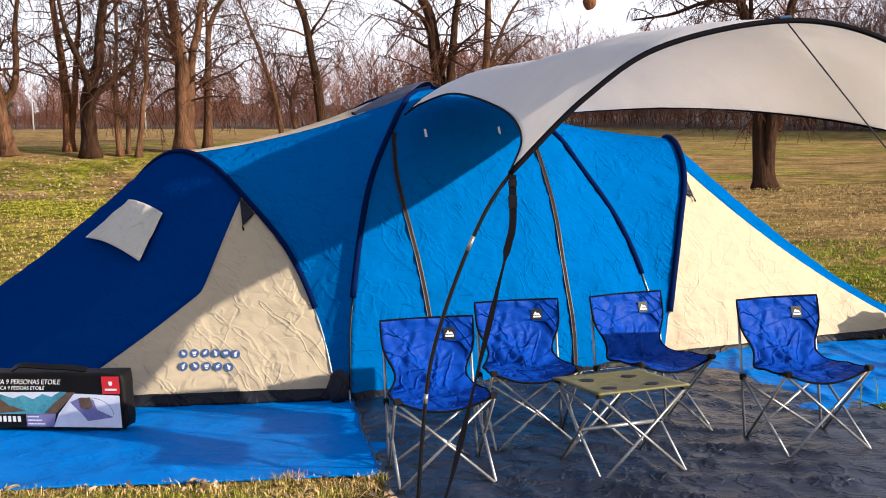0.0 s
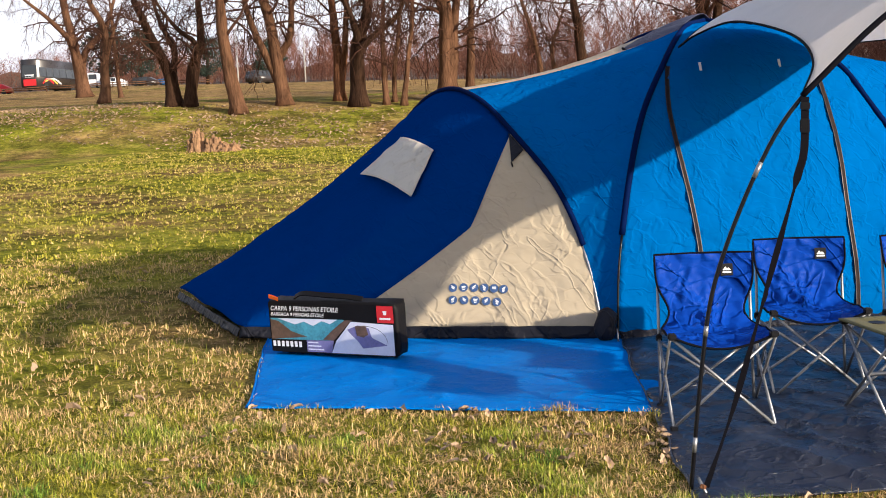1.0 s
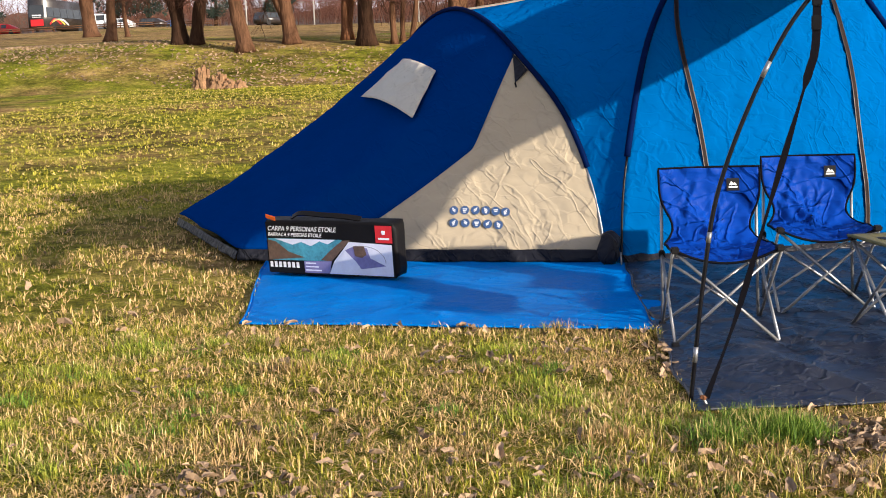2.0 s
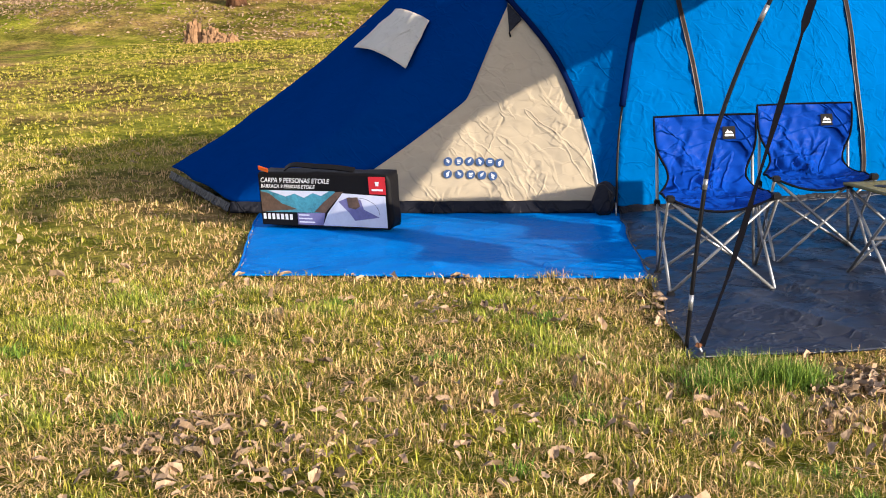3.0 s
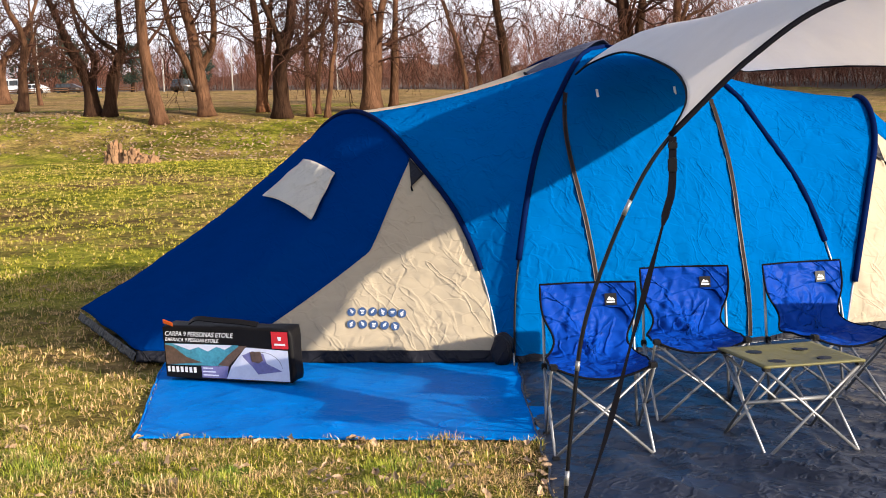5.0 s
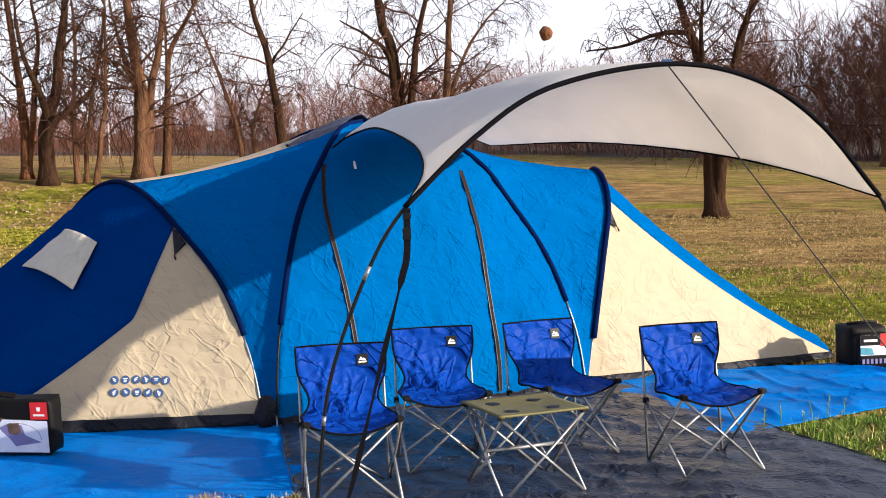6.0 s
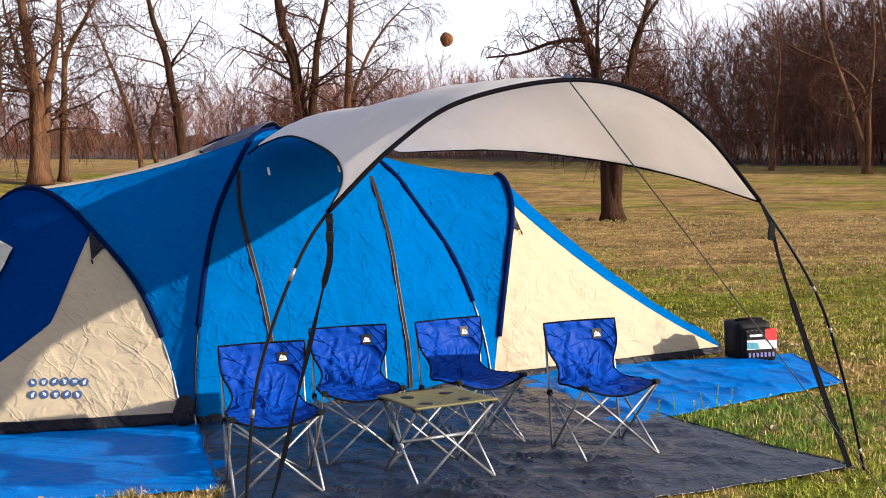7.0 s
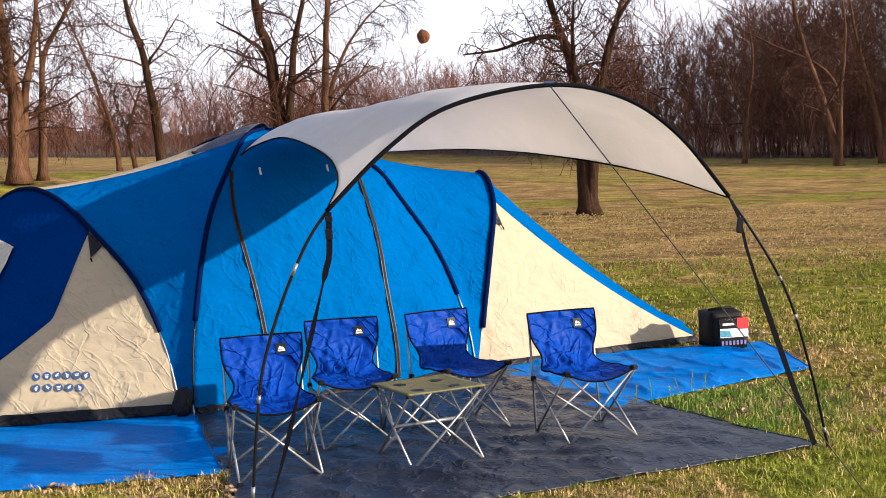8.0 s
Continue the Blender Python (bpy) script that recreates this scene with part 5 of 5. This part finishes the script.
for x, y, h, k in ((-107, 172, 10.0, 1), (-100, 170, 9.0, 2), (-92, 178, 7.5, 3), (-150, 195, 8, 4), (-142, 180, 6.5, 5), (-84, 186, 7, 6)):
    pine(x, y, h, k)


def stump():
    st = thing("tree_stump", "pale splintered broken tree stump", "tree stump")
    x0, y0 = -14.7, 28.5
    z0 = terrain(x0, y0) - 0.05
    rnd = random.Random(8)
    for cx, count, h, wide in ((-0.42, 46, 0.66, 0.20), (0.08, 40, 0.46, 0.26), (0.52, 34, 0.30, 0.30)):
        v, f = [], []
        for k in range(count):
            a, r = rnd.uniform(0, math.tau), wide * math.sqrt(rnd.random())
            p = Vector((x0 + cx + r * math.cos(a), y0 + r * math.sin(a), z0))
            top = p + Vector((rnd.gauss(0, 0.04) + 0.04 * cx, rnd.gauss(0, 0.04), h * rnd.uniform(0.78, 1.05) * (1 - 0.5 * (r / wide) ** 3)))
            tube_data([p + Vector((0.10 * math.cos(a), 0.10 * math.sin(a), 0)), p.lerp(top, 0.5), top], [0.075, 0.06, 0.045], 5, v, f)
        for q in v:
            q += Vector((1, 1, 0.4)) * 0.03 * noise.noise(q * 9)
        child(mesh_object("splintered_wood", v, f, STRAW_WOOD, False), st)


stump()


# ---- grass, weeds and fallen leaves ----
def blade_material(name, greens, straws, bias):
    m = bpy.data.materials.new(name)
    m.use_nodes = True
    nt = m.node_tree
    p = nt.nodes["Principled BSDF"]
    rnd = nt.nodes.new("ShaderNodeNewGeometry").outputs["Random Per Island"]
    patch = noise_node(nt, 3.2, 5, 0.6)
    far = noise_node(nt, 0.35, 6, 0.65)
    mixv = nt.nodes.new("ShaderNodeMath")
    mixv.operation = "MULTIPLY_ADD"
    nt.links.new(rnd, mixv.inputs[0])
    mixv.inputs[1].default_value = 0.28
    both = mix_node(nt, 0.5, patch, far)
    nt.links.new(both, mixv.inputs[2])
    sel = ramp_node(nt, mixv.outputs[0], [(bias, (0, 0, 0)), (bias + 0.07, (1, 1, 1))])
    g = ramp_node(nt, rnd, [(0.0, greens[0]), (1.0, greens[1])])
    st = ramp_node(nt, rnd, [(0.0, straws[0]), (1.0, straws[1])])
    col = mix_node(nt, sel, g, st)
    nt.links.new(col, p.inputs["Base Color"])
    p.inputs["Roughness"].default_value = 0.6
    p.inputs["Specular IOR Level"].default_value = 0.25
    tr = nt.nodes.new("ShaderNodeBsdfTranslucent")
    nt.links.new(col, tr.inputs[0])
    ms = nt.nodes.new("ShaderNodeMixShader")
    ms.inputs[0].default_value = 0.12
    nt.links.new(p.outputs[0], ms.inputs[1])
    nt.links.new(tr.outputs[0], ms.inputs[2])
    nt.links.new(ms.outputs[0], nt.nodes["Material Output"].inputs[0])
    return m


BLADES = blade_material("lawn blades", ((0.06, 0.07, 0.005), (0.54, 0.50, 0.05)), ((0.18, 0.09, 0.04), (0.80, 0.54, 0.26)), 0.615)
GREENER = blade_material("greener lawn blades", ((0.07, 0.11, 0.008), (0.44, 0.46, 0.06)), ((0.27, 0.14, 0.06), (0.9, 0.66, 0.34)), 0.69)
LUSH = blade_material("fresh green blades", ((0.045, 0.11, 0.012), (0.22, 0.32, 0.04)), ((0.36, 0.27, 0.09), (0.6, 0.46, 0.2)), 0.74)


def inside(px, py, poly):
    res = np.zeros(len(px), bool)
    n = len(poly)
    for i in range(n):
        (x1, y1), (x2, y2) = poly[i], poly[(i + 1) % n]
        cross = ((y1 > py) != (y2 > py)) & (px < (x2 - x1) * (py - y1) / (y2 - y1 + 1e-12) + x1)
        res ^= cross
    return res


COVERED = [[(-2.58, 5.37), (-0.2, 5.55), (-0.3, 8.0), (-3.5, 7.6)], [(2.12, 6.68), (4.16, 7.97), (4.33, 9.5), (1.3, 9.3)], [(-0.11, 4.15), (3.08, 5.26), (1.75, 8.8), (-0.85, 7.5)],
           [(-0.9, 7.4), (-3.62, 7.36), (-5.05, 9.2), (-3.65, 9.8), (-2.1, 9.9), (0.1, 11.0), (1.8, 10.9), (3.95, 11.0), (3.75, 9.8), (1.5, 8.8)]]


def blades(name, count, box, width, height, material, label, seed, lay=0.8, clump=0.0, centres=None, tuft=1):
    """Many single grass blades, each bent once, joined in one mesh."""
    g = np.random.default_rng(seed)
    if centres is None:
        px, py = g.uniform(box[0], box[1], count), g.uniform(box[2], box[3], count)
        if clump:
            px += clump * np.sin(py * 9 + px * 4)
            py += clump * np.sin(px * 8 - py * 5)
    else:
        pick = g.integers(0, len(centres), count)
        cs = np.array(centres)[pick]
        px, py = cs[:, 0] + g.normal(0, 1, count) * cs[:, 2], cs[:, 1] + g.normal(0, 1, count) * cs[:, 2] * 0.7
    lean = None
    if tuft > 1:
        # blades spring in small bunches from shared roots, and fan outwards
        k = count // tuft
        root = np.repeat(np.arange(k), tuft)
        size = np.repeat(g.uniform(0.5, 1.5, k) ** 1.6, tuft)
        lean = g.normal(0, 1, (k * tuft, 2)) * 0.011 * size[:, None]
        px, py = px[root] + lean[:, 0], py[root] + lean[:, 1]
    keep = np.ones(len(px), bool)
    for poly in COVERED:
        keep &= ~inside(px, py, poly)
    # only the wedge of lawn in front of the walk
    px, py = px[keep], py[keep]
    n = len(px)
    pz = np.array([terrain(a, b) for a, b in zip(px, py)]) - 0.006
    a, tilt, turn = g.uniform(0, math.tau, n), g.normal(0, lay, n), g.uniform(0, math.tau, n)
    h = height * g.uniform(0.45, 1.25, n)
    if lean is not None:
        h *= (0.55 + 0.45 * size)[keep]
        turn = np.arctan2(lean[keep, 1], lean[keep, 0]) + g.normal(0, 0.8, n)
    w = width * g.uniform(0.6, 1.3, n)
    dx, dy = np.cos(a) * w / 2, np.sin(a) * w / 2
    lx, ly = np.cos(turn) * np.abs(tilt), np.sin(turn) * np.abs(tilt)
    mid = 0.55
    base = np.stack([px, py, pz], 1)
    side = np.stack([dx, dy, np.zeros(n)], 1)
    m = base + np.stack([lx * h * 0.35, ly * h * 0.35, h * mid * np.clip(1.1 - 0.3 * np.abs(tilt), 0.35, 1.0)], 1)
    up = np.clip(1.0 - 0.4 * np.abs(tilt), 0.2, 1.0)
    tip = base + np.stack([lx * h, ly * h, h * up], 1)
    v = np.stack([base - side, base + side, m + side * 0.8, m - side * 0.8, tip], 1).reshape(-1, 3)
    k = np.arange(n) * 5
    me = bpy.data.meshes.new(name)
    me.vertices.add(n * 5)
    me.vertices.foreach_set("co", v.astype(np.float32).ravel())
    loops = np.stack([k, k + 1, k + 2, k + 3, k + 3, k + 2, k + 4], 1).ravel()
    me.loops.add(n * 7)
    me.loops.foreach_set("vertex_index", loops.astype(np.int32))
    me.polygons.add(n * 2)
    starts = np.stack([np.arange(n) * 7, np.arange(n) * 7 + 4], 1).ravel()
    me.polygons.foreach_set("loop_start", starts.astype(np.int32))
    me.polygons.foreach_set("loop_total", np.tile([4, 3], n).astype(np.int32))
    me.materials.append(material)
    me.update(calc_edges=True)
    me.validate()
    return tagged(new(name, me), label, "grass", kind="stuff")


blades("lawn_grass", 170000, (-3.4, 2.4, 2.1, 5.6), 0.0042, 0.036, BLADES, "short trodden lawn of green and straw blades", 1, 1.9, 0.05, None, 9)
blades("lawn_grass", 30000, (2.4, 4.8, 3.4, 6.2), 0.0045, 0.040, GREENER, "short trodden lawn of green and straw blades", 11, 1.2, 0.05, None, 8)
blades("lawn_grass", 26000, (-5.4, -3.4, 2.8, 5.3), 0.0045, 0.040, BLADES, "short trodden lawn of green and straw blades", 12, 1.2, 0.05, None, 8)
blades("lawn_grass", 120000, (-9.0, 6.5, 5.0, 12.5), 0.0065, 0.044, BLADES, "short trodden lawn of green and straw blades", 2, 1.2, 0.06, None, 6)
# yellow-green blades with the -x field's sunlit brightness put into their colour
SUNNY = blade_material("sunny field grass blades", ((0.15, 0.145, 0.010), (0.50, 0.45, 0.05)), ((0.20, 0.12, 0.04), (0.66, 0.48, 0.19)), 0.69)
FIELD = blade_material("green field grass blades", ((0.05, 0.07, 0.005), (0.34, 0.38, 0.03)), ((0.16, 0.09, 0.035), (0.56, 0.40, 0.17)), 0.71)
DRY_FIELD = blade_material("dry field grass blades", ((0.06, 0.07, 0.006), (0.32, 0.32, 0.04)), ((0.20, 0.125, 0.055), (0.58, 0.42, 0.20)), 0.56)
blades("lawn_grass", 110000, (-17.0, -2.0, 10.5, 30.0), 0.014, 0.042, SUNNY, "short lawn of yellow-green blades", 3, 1.1, 0.1, None, 7)
blades("lawn_grass", 60000, (2.0, 12.0, 9.0, 18.5), 0.012, 0.048, FIELD, "short lawn of green and straw blades", 13, 1.0, 0.1, None, 7)
blades("lawn_grass", 60000, (3.0, 15.0, 17.0, 33.0), 0.014, 0.042, DRY_FIELD, "short dry straw-coloured field grass", 14, 1.1, 0.1, None, 7)
TUFTS = [(0.06, 3.96, 0.05), (0.13, 3.95, 0.06), (0.22, 3.94, 0.06), (0.16, 3.86, 0.06), (0.25, 3.88, 0.05), (0.0, 3.8, 0.06)]
blades("grass_tufts", 5200, None, 0.0042, 0.10, LUSH, "longer fresh green grass tuft at the sheet's corner", 4, 0.9, 0, TUFTS)
clumps = random.Random(77)
CLUMPS = [(clumps.uniform(-3.2, 2.2), clumps.uniform(2.1, 5.1), clumps.uniform(0.03, 0.10)) for _ in range(70)]
blades("grass_tufts", 26000, None, 0.0042, 0.055, GREENER, "low green grass tufts in the trodden lawn", 21, 1.3, 0, CLUMPS)
DARKER = [(clumps.uniform(-3.0, 2.0), clumps.uniform(2.1, 5.0), clumps.uniform(0.02, 0.06)) for _ in range(34)]
blades("grass_tufts", 4000, None, 0.0042, 0.05, LUSH, "fresh green grass tufts in the trodden lawn", 22, 1.3, 0, DARKER)
SCRUFF = [(-0.2, 3.5, 0.14), (0.3, 3.5, 0.16), (-0.8, 3.2, 0.12), (-0.1, 3.0, 0.15), (-1.2, 3.0, 0.14), (-1.9, 4.5, 0.05), (-0.3, 5.42, 0.06), (-0.9, 5.5, 0.04), (-1.7, 3.5, 0.15), (0.1, 3.7, 0.1), (-0.35, 3.8, 0.08), (0.5, 3.55, 0.08)]
blades("grass_tufts", 6000, None, 0.0042, 0.07, BLADES, "slightly longer yellow-green grass tufts", 6, 1.1, 0, SCRUFF)
VERGE = [(2.3, 6.2, 0.12), (2.55, 6.3, 0.14), (2.75, 6.45, 0.16), (3.0, 6.6, 0.18), (2.6, 6.75, 0.15), (2.9, 6.85, 0.15), (3.2, 7.0, 0.15), (3.3, 6.2, 0.25), (3.6, 6.6, 0.25), (3.7, 7.2, 0.2), (2.9, 5.9, 0.15)]
blades("verge_grass", 7000, None, 0.008, 0.075, LUSH, "longer green grass between the two tarpaulins", 5, 1.6, 0, VERGE)


def weeds():
    """Thin upright seed stalks by the blue sheet."""
    rnd = random.Random(12)
    for k in range(6):
        x, y = 2.45 + 0.11 * k + rnd.gauss(0, 0.03), 6.80 + 0.06 * k + rnd.gauss(0, 0.05)
        h = rnd.uniform(0.10, 0.20)
        weed = thing("weed", "thin upright weed stalk with small leaves", "weed", group="weeds by the sheet")
        top = Vector((x + rnd.gauss(0, 0.02), y, h))
        tube("stalk", [Vector((x, y, 0)), Vector((x, y, h * 0.5)), top], 0.003, LUSH, weed, sides=5)
        v, f = [], []
        for j in range(14):
            q = Vector((x, y, 0)).lerp(top, rnd.uniform(0.2, 1.0))
            a = rnd.uniform(0, math.tau)
            d = Vector((math.cos(a), math.sin(a), 0.6)) * rnd.uniform(0.012, 0.03)
            e = Vector((-math.sin(a), math.cos(a), 0)) * 0.005
            n = len(v)
            v += [q, q + d * 0.5 + e, q + d, q + d * 0.5 - e]
            f.append((n, n + 1, n + 2, n + 3))
        tagged(child(mesh_object("leaf_cluster", v, f, LUSH, False), weed), kind="stuff")


weeds()


def fallen_leaves(name, count, spots, size, seed):
    """Curled dry leaves lying on the lawn, joined in one mesh."""
    rnd = random.Random(seed)
    v, f = [], []
    for k in range(count):
        cx, cy, sx, sy = spots[rnd.randrange(len(spots))]
        x, y = cx + rnd.uniform(-sx, sx), cy + rnd.uniform(-sy, sy)
        if any(inside(np.array([x]), np.array([y]), poly)[0] for poly in COVERED):
            continue
        s = size * rnd.uniform(0.5, 1.2)
        m = pose(x, y, terrain(x, y) + 0.022, rnd.gauss(0, 22), rnd.gauss(0, 22), rnd.uniform(0, 360))
        curl = rnd.uniform(0.2, 0.9)
        n = len(v)
        ring = 9
        v.append(m @ Vector((0, 0, 0)))
        for j in range(ring):
            a = math.tau * j / ring
            r = s * (0.55 + 0.45 * abs(math.cos(a * 1.5)) + 0.12 * rnd.random()) * (1.0 if abs(math.cos(a)) > 0.4 else 0.7)
            v.append(m @ Vector((r * math.cos(a), r * math.sin(a) * 0.58, curl * s * (math.sin(a) ** 2) * 0.7 + 0.25 * s * rnd.uniform(-1, 1) * abs(math.cos(a)))))
        for j in range(ring):
            f.append((n, n + 1 + j, n + 1 + (j + 1) % ring))
    ob = mesh_object(name, v, f, DRY_LEAF, False)
    return tagged(ob, "scattered dry brown fallen leaves on the grass", "leaves", kind="stuff")


fallen_leaves("fallen_leaves", 900, [(0.55, 3.95, 0.16, 0.16), (0.6, 3.7, 0.3, 0.3), (0.6, 3.7, 0.3, 0.3), (-0.4, 3.9, 2.2, 1.5), (-0.4, 3.9, 2.2, 1.5), (0.5, 3.5, 0.8, 0.5), (-0.6, 5.0, 0.9, 0.5), (-0.3, 3.2, 1.0, 0.6), (-1.4, 2.9, 0.4, 0.3), (-0.15, 5.3, 0.2, 0.3)], 0.031, 3)
fallen_leaves("fallen_leaves", 420, [(-4.0, 9.0, 4.0, 4.0), (4.0, 9.5, 3.0, 4.0), (3.4, 7.0, 1.2, 1.5), (3.3, 10.2, 0.5, 0.4), (4.1, 10.1, 0.5, 0.4), (4.1, 10.1, 0.5, 0.4), (8, 16, 8, 6)], 0.042, 4)
fallen_leaves("leaf_litter", 4200, [(-20.0, 35.0, 10.0, 2.6), (-27.0, 37.0, 6.0, 3.0), (-13, 34, 6, 2)], 0.065, 5)
